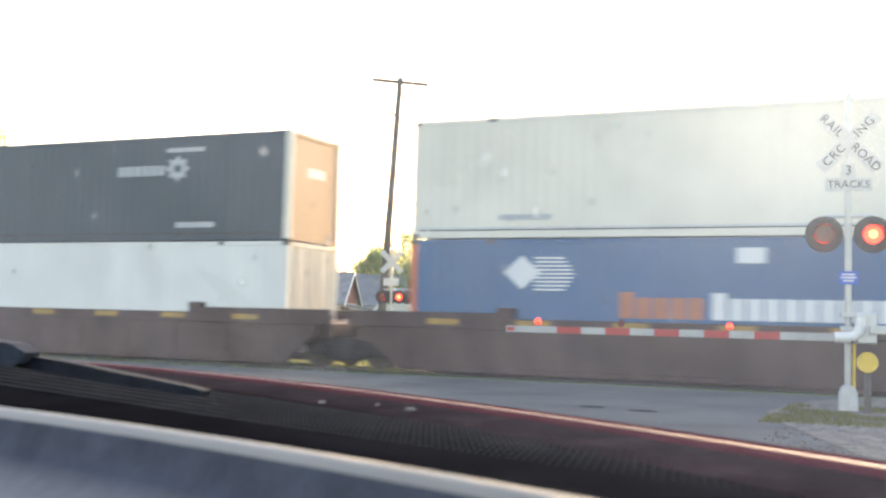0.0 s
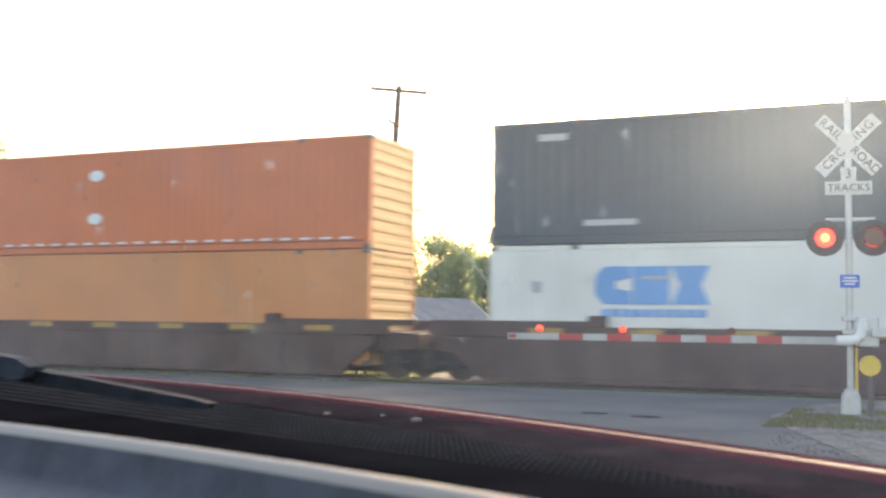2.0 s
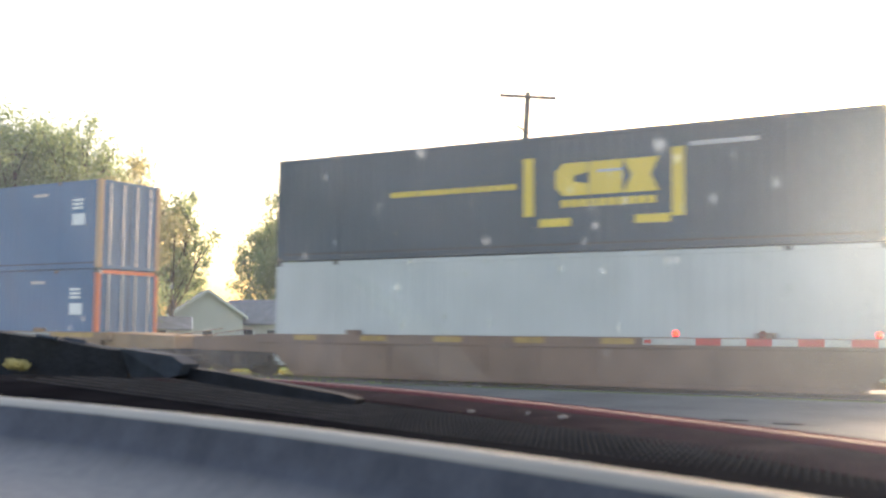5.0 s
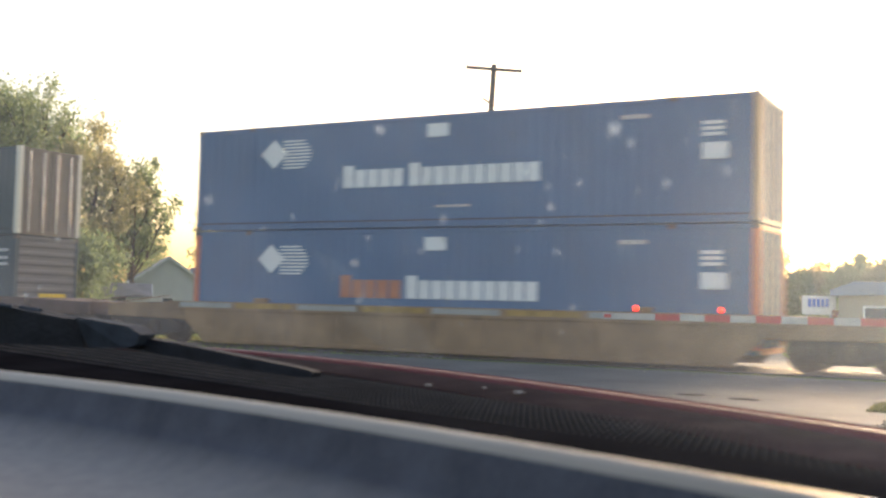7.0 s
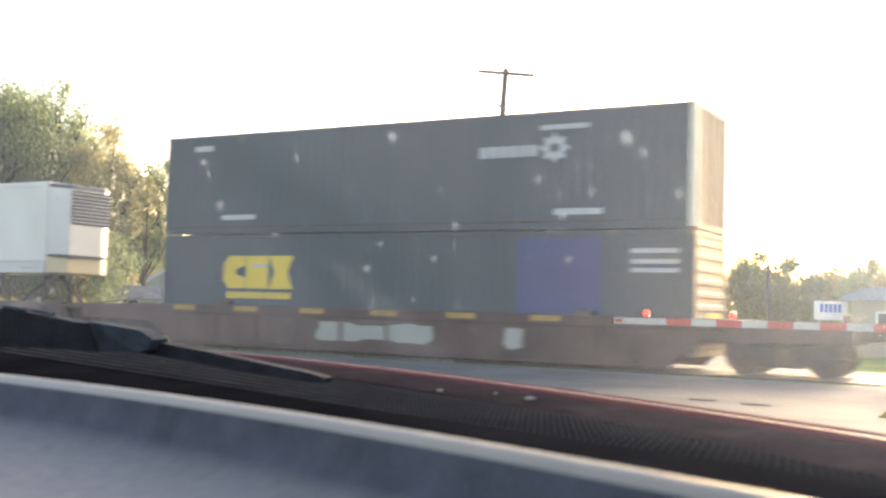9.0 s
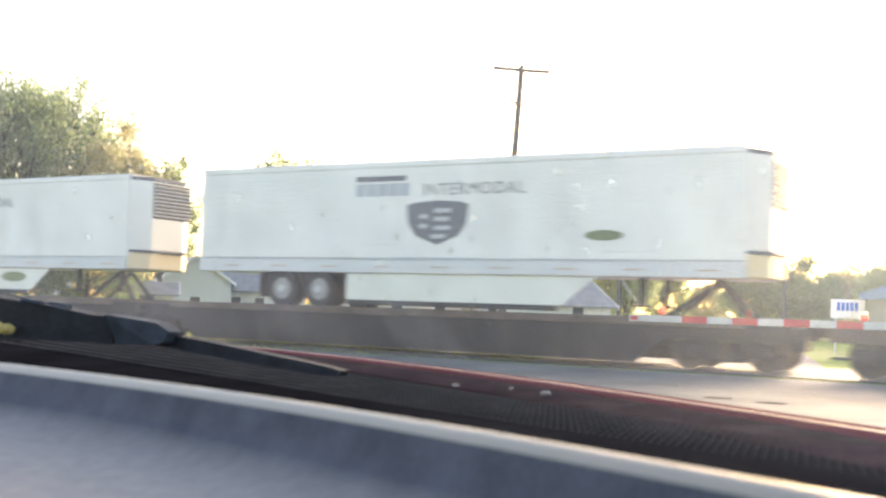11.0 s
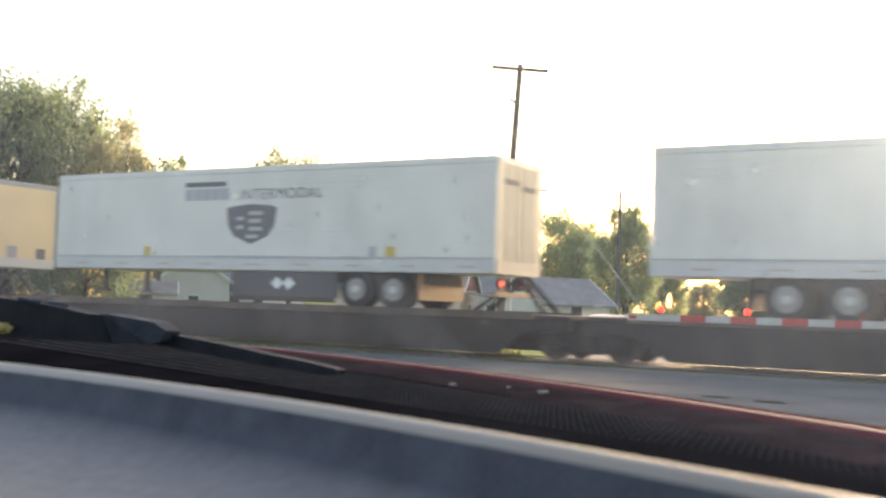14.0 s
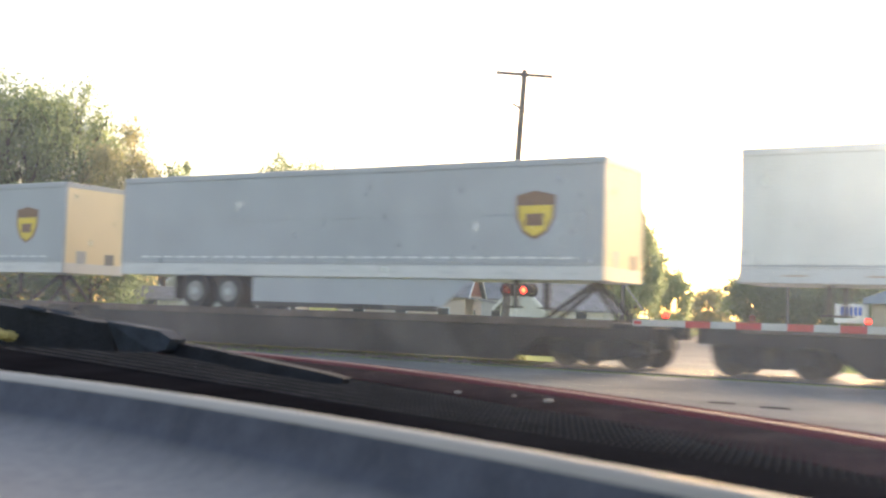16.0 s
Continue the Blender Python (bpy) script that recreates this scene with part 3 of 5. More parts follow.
# ---- trees ----
def tree(name, x, y, h, r, leaf, seed, leaves=3800, sparse=0.0, base=0.22, label="", size=0.2):
    """Trunk, ascending limbs and twigs inside an uneven crown, leaves in sprays along the twigs."""
    rng = np.random.default_rng(seed)
    h += 0.5
    t = thing(name, label, "tree", pose(x, y, GF), "trees behind the railway")
    bm = bmesh.new()
    z_mid, z_half = h * (1 + base) / 2, h * (1 - base) / 2
    top_x, top_y = rng.uniform(-0.04, 0.04, 2) * h
    tube(bm, (0, 0, -0.3), (0.3 * top_x, 0.3 * top_y, h * 0.35), 0.018 * h, 0.012 * h, 8)
    tube(bm, (0.3 * top_x, 0.3 * top_y, h * 0.34), (top_x, top_y, h * 0.86), 0.012 * h, 0.003 * h, 7)
    # limbs: two bends each, rising
    nodes = [np.array((0.3 * top_x, 0.3 * top_y, h * 0.36)), np.array((top_x, top_y, h * 0.8))]
    for k in range(11):
        a = 2.4 * k + rng.uniform(-0.4, 0.4)
        z0_ = h * (0.12 + 0.035 * k) if base < 0.12 else h * rng.uniform(0.2, 0.5)
        out = r * rng.uniform(0.45, 0.8)
        p0 = np.array((0.0, 0.0, z0_))
        p1 = np.array((0.45 * out * math.cos(a), 0.45 * out * math.sin(a), z0_ + h * rng.uniform(0.08, 0.16)))
        p2 = np.array((out * math.cos(a), out * math.sin(a), min(0.86 * h, p1[2] + h * rng.uniform(0.1, 0.3))))
        tube(bm, p0, p1, 0.007 * h, 0.0045 * h, 6)
        tube(bm, p1, p2, 0.0045 * h, 0.0018 * h, 5)
        nodes += [p1, 0.5 * (p1 + p2), p2]
    nodes = np.array(nodes)
    # spray ends fill the crown, whose outline swells and gapes
    sprays, count = [], int((70 if sparse else 210))
    while len(sprays) < count:
        d = rng.normal(0, 1, 3)
        d /= np.linalg.norm(d)
        reach = 0.86 + 0.34 * noise.noise(Vector(d * 2.1) + Vector((seed * 1.7, 0, 0)))
        q = d * reach * rng.uniform(0.25, 1.0) ** 0.42
        taper = 1.0 - 0.3 * max(0.0, q[2])
        p = np.array((q[0] * r * taper, q[1] * r * taper, z_mid + q[2] * z_half))
        if noise.noise(Vector(p * (1.6 / r)) + Vector((0, seed * 2.3, 0))) < -0.28:
            continue
        sprays.append(p)
    sprays = np.array(sprays)
    starts = []
    for p in sprays:
        near = nodes[np.argmin(np.linalg.norm((nodes - p) * np.array((1, 1, 0.8)) + np.array((0, 0, 0.12 * h)), axis=1))]
        tube(bm, near, p, 0.0028 * h, 0.001 * h, 4)
        starts.append(near)
    part("trunk", bm, "bark", t)
    n = int(leaves * (2.6 if sparse else 5.2))
    idx = rng.integers(0, count, n)
    way = sprays[idx] - np.array(starts)[idx]
    way /= np.linalg.norm(way, axis=1)[:, None] + 1e-6
    way = way * 0.6 + np.array((0, 0, 0.5))
    along = rng.normal(0, 1, n)[:, None] * way * (0.06 * r)
    p = sprays[idx] + along + rng.normal(0, 1, (n, 3)) * (0.095 * r * rng.uniform(0.5, 1.3, count)[idx])[:, None]
    p = p[(p[:, 2] > max(0.05, base * h * 0.8)) & (p[:, 2] < 1.02 * h)]
    u = rng.normal(0, 1, (len(p), 3))
    u /= np.linalg.norm(u, axis=1)[:, None]
    w = np.cross(u, rng.normal(0, 1, (len(p), 3)))
    w /= np.linalg.norm(w, axis=1)[:, None]
    s = (size * rng.uniform(0.5, 1.25, len(p)))[:, None]
    verts = np.concatenate([p - u * s * 0.6, p + w * s * 0.35, p + u * s * 0.6, p - w * s * 0.35], axis=1).reshape(-1, 3)
    faces = np.arange(len(p) * 4).reshape(-1, 4)
    me = bpy.data.meshes.new("crown")
    me.from_pydata(verts.tolist(), [], faces.tolist())
    me.materials.append(M[leaf])
    ob = new("crown", me)
    ob.parent = t
    return t


BROAD = "broadleaf tree with fresh spring leaves"
tree("tree", *at(53.5, 70), 15.8, 5.8, "leaf_dark", 11, 5200, label="tall dense " + BROAD)
tree("tree", *at(50.6, 73), 16.2, 5.4, "leaf_green", 12, 5200, label="tall dense " + BROAD)
tree("tree", *at(47.4, 68), 12.2, 3.9, "leaf_yellow", 13, 5200, 1.0, label="sparse yellow-green " + BROAD, size=0.2)
tree("tree", *at(45.2, 69), 10.6, 3.0, "leaf_green", 33, 3000, 1.0, base=0.3, label="sparse green " + BROAD)
tree("tree", *at(57, 66), 14.5, 5.0, "leaf_green", 14, 4200, label="tall dense " + BROAD)
tree("tree", *at(62, 70), 14.5, 5.2, "leaf_dark", 15, 4200, label="tall dense " + BROAD)
tree("tree", *at(45.4, 100), 8.6, 4.2, "leaf_green", 16, 3000, base=0.05, label="low bushy green tree behind house")
tree("tree", *at(48.7, 62), 5.6, 3.6, "leaf_green", 17, 2600, base=0.02, label="low bushy green tree beside tracks")
tree("tree", *at(52.5, 61), 6.5, 3.8, "leaf_dark", 27, 2600, base=0.02, label="low bushy dark green tree beside tracks")
tree("tree", *at(38.2, 92), 14.8, 5.7, "leaf_green", 18, 7000, base=0.08, label="rounded green " + BROAD)
tree("tree", *at(40.4, 95), 11.5, 3.6, "leaf_green", 28, 2200, base=0.1, label="small green " + BROAD)
tree("tree", *at(32.6, 96), 10.6, 3.2, "leaf_yellow", 19, 2200, 1.0, label="nearly bare tree with a few pale leaves", size=0.17)
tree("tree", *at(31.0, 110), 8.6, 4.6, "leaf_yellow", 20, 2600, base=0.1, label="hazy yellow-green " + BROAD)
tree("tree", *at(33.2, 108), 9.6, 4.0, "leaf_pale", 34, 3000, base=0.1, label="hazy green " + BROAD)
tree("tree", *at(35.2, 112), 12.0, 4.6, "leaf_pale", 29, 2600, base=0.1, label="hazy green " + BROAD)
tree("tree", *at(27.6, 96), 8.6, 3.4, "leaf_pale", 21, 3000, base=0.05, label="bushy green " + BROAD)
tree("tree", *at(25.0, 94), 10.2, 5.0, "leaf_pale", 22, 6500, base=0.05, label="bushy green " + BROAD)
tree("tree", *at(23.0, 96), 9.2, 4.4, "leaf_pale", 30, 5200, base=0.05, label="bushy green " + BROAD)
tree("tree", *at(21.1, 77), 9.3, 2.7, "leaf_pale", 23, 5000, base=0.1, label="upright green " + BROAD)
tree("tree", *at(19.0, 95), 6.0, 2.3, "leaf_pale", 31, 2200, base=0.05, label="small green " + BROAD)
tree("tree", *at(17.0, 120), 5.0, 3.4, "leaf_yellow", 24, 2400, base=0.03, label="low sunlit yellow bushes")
tree("tree", *at(14.3, 95), 7.2, 3.8, "leaf_dark", 25, 6000, base=0.03, label="dense dark green tree")
# far row: its haze and sun glow are put into paler, yellower leaves
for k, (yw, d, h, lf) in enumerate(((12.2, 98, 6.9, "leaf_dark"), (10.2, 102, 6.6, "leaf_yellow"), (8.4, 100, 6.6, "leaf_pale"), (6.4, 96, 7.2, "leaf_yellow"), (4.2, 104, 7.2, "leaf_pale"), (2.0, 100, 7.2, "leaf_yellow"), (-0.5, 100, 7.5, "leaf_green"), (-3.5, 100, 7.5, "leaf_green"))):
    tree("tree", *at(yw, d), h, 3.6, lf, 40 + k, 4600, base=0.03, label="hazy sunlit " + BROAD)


# ---- houses ----
def gable_house(x, y, yaw, length, width, eave, ridge, wall, gable, label, chimney=False, wins=3):
    """Ridge along local x."""
    eave, ridge = eave + 0.5, ridge + 0.5
    h = thing("house", label, "house", pose(x, y, GF, 0, 0, yaw), "houses beyond the railway")
    w = width / 2
    body = part("wall", B(-length / 2, length / 2, -w, w, -0.2, eave), wall, h)
    for sx in (-1, 1):
        part("gable", prism([(-w, eave), (w, eave), (0, ridge - 0.06)], sx * length / 2 - 0.06, sx * length / 2 + 0.02, "x"), gable, h, "triangular gable wall")
    o = 0.35
    slope = (ridge - eave) / w
    for sy in (-1, 1):
        pts = [(sy * (w + o), eave - slope * o), (sy * (w + o), eave - slope * o + 0.12), (0, ridge + 0.12), (0, ridge)]
        part("roof", prism(pts, -length / 2 - o, length / 2 + o, "x"), "shingle", h)
        for sx in (-1, 1):
            pts2 = [(sy * (w + o), eave - slope * o - 0.1), (sy * (w + o), eave - slope * o + 0.13), (0, ridge + 0.13), (0, ridge - 0.1)]
            part("barge_board", prism(pts2, sx * (length / 2 + o) - 0.03, sx * (length / 2 + o) + 0.03, "x"), "white_sheet", h)
    for k in range(wins):
        cx = -length / 2 + (k + 0.5) * length / wins
        win = part("window", B(cx - 0.5, cx + 0.5, -w - 0.05, -w - 0.01, 0.9, 2.1), "white_sheet", h)
        part("pane", B(cx - 0.42, cx + 0.42, -w - 0.06, -w - 0.052, 0.98, 2.02), "window_dark", win)
    win = part("window", B(length / 2 + 0.02, length / 2 + 0.06, -0.45, 0.45, 0.9, 2.0), "white_sheet", h)
    part("pane", B(length / 2 + 0.062, length / 2 + 0.07, -0.37, 0.37, 0.98, 1.92), "window_dark", win)
    if chimney:
        part("chimney", bevelled(B(length * 0.05, length * 0.05 + 0.5, -0.25, 0.25, ridge - 0.5, ridge + 1.1), 0.02), "reflector_yellow", h, "yellow painted flue on the roof ridge")
    return h


red_house = gable_house(*at(32.4, 84), 19, 9.7, 7.0, 2.5, 4.75, "siding_warm", "gable_red", "low house with grey shingle roof, red gable and porch", True)
# open porch at the gable end
porch = part("porch_roof", bevelled(prism([(4.9, 2.75), (8.1, 2.3), (8.1, 2.42), (4.9, 2.9)], -3.3, 0.4), 0.01), "shingle", red_house, "pale sloping porch roof")
part("porch_beam", B(7.9, 8.02, -3.2, 0.3, 2.12, 2.3), "white_sheet", porch)
for py_ in (-3.1, -1.5, 0.2):
    part("porch_post", B(7.9, 8.02, py_ - 0.06, py_ + 0.06, -0.2, 2.14), "white_sheet", porch)
part("porch_deck", B(4.9, 8.1, -3.3, 0.4, -0.2, 0.3), "siding", porch)
gable_house(*at(28.0, 92), 30, 5.0, 6.0, 2.6, 5.0, "siding", "siding", "white house with grey shingle roof")
gable_house(*at(43.6, 86), -42, 7.0, 5.2, 2.6, 4.4, "siding", "siding", "small white gabled house with grey roof", wins=2)
gable_house(*at(40.4, 86), 8, 6.2, 5.0, 2.1, 3.75, "siding", "siding", "white bungalow with grey shingle roof")
gable_house(*at(24.8, 70), 60, 5.2, 5.2, 1.7, 3.2, "siding", "siding", "white garage with grey shingle roof", wins=1)
gable_house(*at(45.8, 66), 45, 3.0, 3.6, 1.5, 2.1, "siding", "siding", "low white shed beside trees", wins=1)

station = thing("shop_building", "beige flat-roofed shop with blue roof edge", "building", pose(*at(4.4, 63), GF + 0.45, 0, 0, 6))
part("wall", B(-5.2, 0.6, -3, 3, -0.6, 2.5), "beige_wall", station)
part("roof_edge", bevelled(prism([(-5.6, 2.4), (1.0, 2.6), (1.0, 3.2), (-4.4, 3.15), (-5.6, 2.7)], -3.4, 3.4), 0.02), "blue_fascia", station, "blue metal roof edge")
for k in range(2):
    w = part("window", B(-4 + k * 2.4, -2.6 + k * 2.4, -3.06, -3.01, 0.8, 1.9), "white_sheet", station)
    part("pane", B(-3.9 + k * 2.4, -2.7 + k * 2.4, -3.08, -3.062, 0.88, 1.82), "window_dark", w)

sign = thing("roadside_sign", "white roadside sign with blue lettering bars", "sign", pose(*at(10.2, 61), GF + 0.5, 0, 0, 12))
part("board", bevelled(B(-0.85, 0.85, -0.1, 0.1, 1.35, 2.35), 0.02), "white_sheet", sign)
for sx in (-0.6, 0.6):
    part("leg", T((sx, 0, -0.55), (sx, 0, 1.4), 0.05), "galvanised", sign)
for k in range(5):
    part("writing_bar", B(-0.55 + k * 0.22, -0.38 + k * 0.22, -0.115, -0.103, 1.75, 2.2), "blue_sign", sign)


# ---- waiting cars beyond ----
def waiting_car(x, y, yaw, mat, label):
    c = thing("car", label, "car", pose(x, y, GF, 0, 0, yaw), "waiting cars")
    prof = [(-2.2, 0.35), (2.2, 0.35), (2.25, 0.75), (2.0, 1.0), (1.2, 1.08), (0.55, 1.6), (-1.5, 1.65), (-2.1, 1.1), (-2.25, 0.9)]
    part("body", bevelled(prism(prof, -0.88, 0.88), 0.06, 2), mat, c)
    part("windscreen", prism([(1.13, 1.1), (1.18, 1.13), (0.6, 1.57), (0.55, 1.54)], -0.72, 0.72), "window_dark", c)
    part("grille", bevelled(B(2.2, 2.28, -0.45, 0.45, 0.6, 0.82), 0.01), "black_paint", c)
    for sy in (-1, 1):
        part("headlight", bevelled(B(2.12, 2.27, sy * 0.68 - 0.17, sy * 0.68 + 0.17, 0.68, 0.86), 0.02), "car_lamp", c)
        part("side_window", B(-1.35, 0.55, sy * 0.885 - 0.01, sy * 0.885 + 0.01, 1.12, 1.5), "window_dark", c)
        for sx in (-1.35, 1.4):
            wh = part("wheel", T((sx, sy * 0.9, 0.34), (sx, sy * 0.68, 0.34), 0.34, n=20), "tyre", c)
            part("rim", T((sx, sy * 0.91, 0.34), (sx, sy * 0.88, 0.34), 0.2, n=16), "galvanised", wh)
    return c


M["car_lamp"] = glow("car_lamp", (1.0, 0.95, 0.8), 0.6)
paint("car_dark", (0.12, 0.02, 0.02), 0.25, 0.0)
paint("car_white", (0.4, 0.4, 0.41), 0.3, 0.1)
waiting_car(-17.4, 43.6, 15 - 90, "car_white", "silver-white car waiting beyond the crossing with headlights on")
waiting_car(-18.6, 50.8, 15 - 90, "car_dark", "dark red car waiting beyond the crossing")


# ---- train ----
TRAIN = []       # (thing, place along the train)
WHEELS = []      # wheelsets that turn
NEAR = -1.295    # near side, from the centre line


def car_thing(name, label, category, u, group=""):
    t = thing(name, label, category, pose(u, YC, BODY), group)
    TRAIN.append((t, u))
    return t


def side_plate(name, parent, x0, x1, z0, z1, mat, proud=0.004, y=None, label=""):
    y = NEAR if y is None else y
    return part(name, B(x0, x1, y - proud, y - 0.001, z0, z1), mat, parent, label)


def bars(parent, x0, x1, z0, z1, n, mat, gap=0.25, y=None, big=()):
    """A row of plain bars in place of lettering."""
    w = (x1 - x0) / n
    for k in range(n):
        up = 0.25 * (z1 - z0) if k in big else 0
        side_plate("writing_bar", parent, x0 + k * w, x0 + (k + 1 - gap) * w, z0, z1 + up, mat, y=y)


def container(u_right, z0, side, end, label, ribs="h", post=None, h=2.88, L=16.15):
    """A 53 ft box; u_right is its leading end, z0 its floor over the rail."""
    c = thing("container", label, "container", pose(u_right - L / 2, YC, BODY + z0), "stacked containers")
    TRAIN.append((c, u_right - L / 2))
    c["z0"] = z0
    hx, w = L / 2, 1.295
    bm = bmesh.new()
    # shallow pressed ribs along both sides
    n = 54
    xs = np.linspace(-hx + 0.16, hx - 0.16, n * 4 + 1)
    for sy in (-1, 1):
        rows = []
        for i, x in enumerate(xs):
            d = (0.0, 0.012, 0.012, 0.0)[i % 4]
            rows.append((bm.verts.new((x, sy * (w - 0.022 + d), 0.16)), bm.verts.new((x, sy * (w - 0.022 + d), h - 0.1))))
        for a, b in zip(rows, rows[1:]):
            f = (a[0], b[0], b[1], a[1])
            bm.faces.new(f if sy < 0 else f[::-1])
    part("side_wall", bm, side, c)
    part("core", B(-hx + 0.05, hx - 0.06, -w + 0.04, w - 0.04, 0.05, h - 0.03), side, c)
    part("roof", B(-hx + 0.02, hx - 0.02, -w + 0.03, w - 0.03, h - 0.03, h), side, c)
    for sy in (-1, 1):
        part("top_rail", bevelled(B(-hx, hx, sy * w - 0.03 * (sy > 0) - 0.0, sy * w + 0.03 * (sy < 0), h - 0.11, h + 0.004), 0.006), side, c)
        part("bottom_rail", bevelled(B(-hx, hx, min(sy * w, sy * (w - 0.05)), max(sy * w, sy * (w - 0.05)), 0.0, 0.17), 0.006), side, c)
        for sx in (-1, 1):
            part("corner_post", bevelled(B(min(sx * hx, sx * (hx - 0.17)), max(sx * hx, sx * (hx - 0.17)), min(sy * (w + 0.003), sy * (w - 0.13)), max(sy * (w + 0.003), sy * (w - 0.13)), 0, h + 0.003), 0.008), post or side, c)
    part("sill_groove", B(-hx + 0.2, hx - 0.2, -w - 0.002, -w + 0.02, 0.172, 0.2), "black_paint", c)
    for sy in (-1, 1):
        for x in (-6.1, 6.1):
            part("lift_post", bevelled(B(x - 0.09, x + 0.09, min(sy * w, sy * (w - 0.03)), max(sy * w, sy * (w - 0.03)), 0.16, h - 0.1), 0.006), side, c)
            part("lift_casting", bevelled(B(x - 0.1, x + 0.1, min(sy * (w + 0.004), sy * (w - 0.12)), max(sy * (w + 0.004), sy * (w - 0.12)), h - 0.1, h + 0.015), 0.008), "casting_dark", c)
        for sx in (-1, 1):
            for zc in (-0.008, h - 0.11):
                part("corner_casting", bevelled(B(min(sx * (hx + 0.004), sx * (hx - 0.18)), max(sx * (hx + 0.004), sx * (hx - 0.18)), min(sy * (w + 0.007), sy * (w - 0.16)), max(sy * (w + 0.007), sy * (w - 0.16)), zc, zc + 0.122), 0.01), "casting_dark", c)
    # leading end
    ep = part("end_wall", B(hx - 0.06, hx - 0.03, -w + 0.12, w - 0.12, 0.05, h - 0.05), end, c)
    if ribs == "h":
        for k in range(9):
            z = 0.22 + k * (h - 0.5) / 8
            part("end_rib", bevelled(prism([(hx - 0.03, z - 0.09), (hx - 0.001, z - 0.05), (hx - 0.001, z + 0.05), (hx - 0.03, z + 0.09)], -w + 0.13, w - 0.13), 0.004), end, ep)
    elif ribs == "v":
        for k in range(4):
            y = -0.85 + k * 0.57
            part("lock_rod", T((hx - 0.005, y, 0.1), (hx - 0.005, y, h - 0.1), 0.02, n=8), "galvanised", ep)
        part("door_seam", B(hx - 0.035, hx - 0.022, -0.015, 0.015, 0.1, h - 0.1), "black_paint", ep)
    part("end_sill", bevelled(B(hx - 0.08, hx, -w + 0.1, w - 0.1, 0.0, 0.14), 0.006), post or end, c)
    part("end_header", bevelled(B(hx - 0.08, hx, -w + 0.1, w - 0.1, h - 0.12, h), 0.006), post or end, c)
    return c


def bogie(parent, x):
    t = part("bogie", bmesh.new(), "truck_black", parent)
    t.location = (x, 0, -0.09)
    bm = bmesh.new()
    for sy in (-1, 1):
        y0, y1 = (sy * 1.02 - 0.08, sy * 1.02 + 0.08)
        frame_pts = [(-1.15, 0.62), (-1.15, 0.38), (-0.75, 0.36), (-0.42, 0.2), (0.42, 0.2), (0.75, 0.36), (1.15, 0.38), (1.15, 0.62), (0.8, 0.66), (0.45, 0.8), (-0.45, 0.8), (-0.8, 0.66)]
        tmp = prism(frame_pts, y0, y1)
        me = bpy.data.meshes.new("tmp")
        tmp.to_mesh(me)
        tmp.free()
        bm.from_mesh(me)
        bpy.data.meshes.remove(me)
        for k in (-0.22, 0.0, 0.22):
            tube(bm, (k, sy * 1.12, 0.27), (k, sy * 1.12, 0.62), 0.08, 0.08, 8)
        for k in (-0.87, 0.87):
            box(bm, k - 0.14, k + 0.14, min(sy * 0.95, sy * 1.17), max(sy * 0.95, sy * 1.17), 0.32, 0.58)
    box(bm, -0.2, 0.2, -1.1, 1.1, 0.45, 0.78)
    bm.to_mesh(t.data)
    bm.free()
    for k in (-0.87, 0.87):
        bm = bmesh.new()
        tube(bm, (0, -0.9, 0), (0, 0.9, 0), 0.085, 0.085, 8)
        for sy in (-1, 1):
            tube(bm, (0, sy * 0.69, 0), (0, sy * 0.83, 0), 0.445, 0.445, 24)
            tube(bm, (0, sy * 0.83, 0), (0, sy * 0.86, 0), 0.3, 0.12, 14)
        w = part("wheelset", bm, "wheel_steel", t)
        w.location = (k, 0, 0.45)
        WHEELS.append(w)
    return t


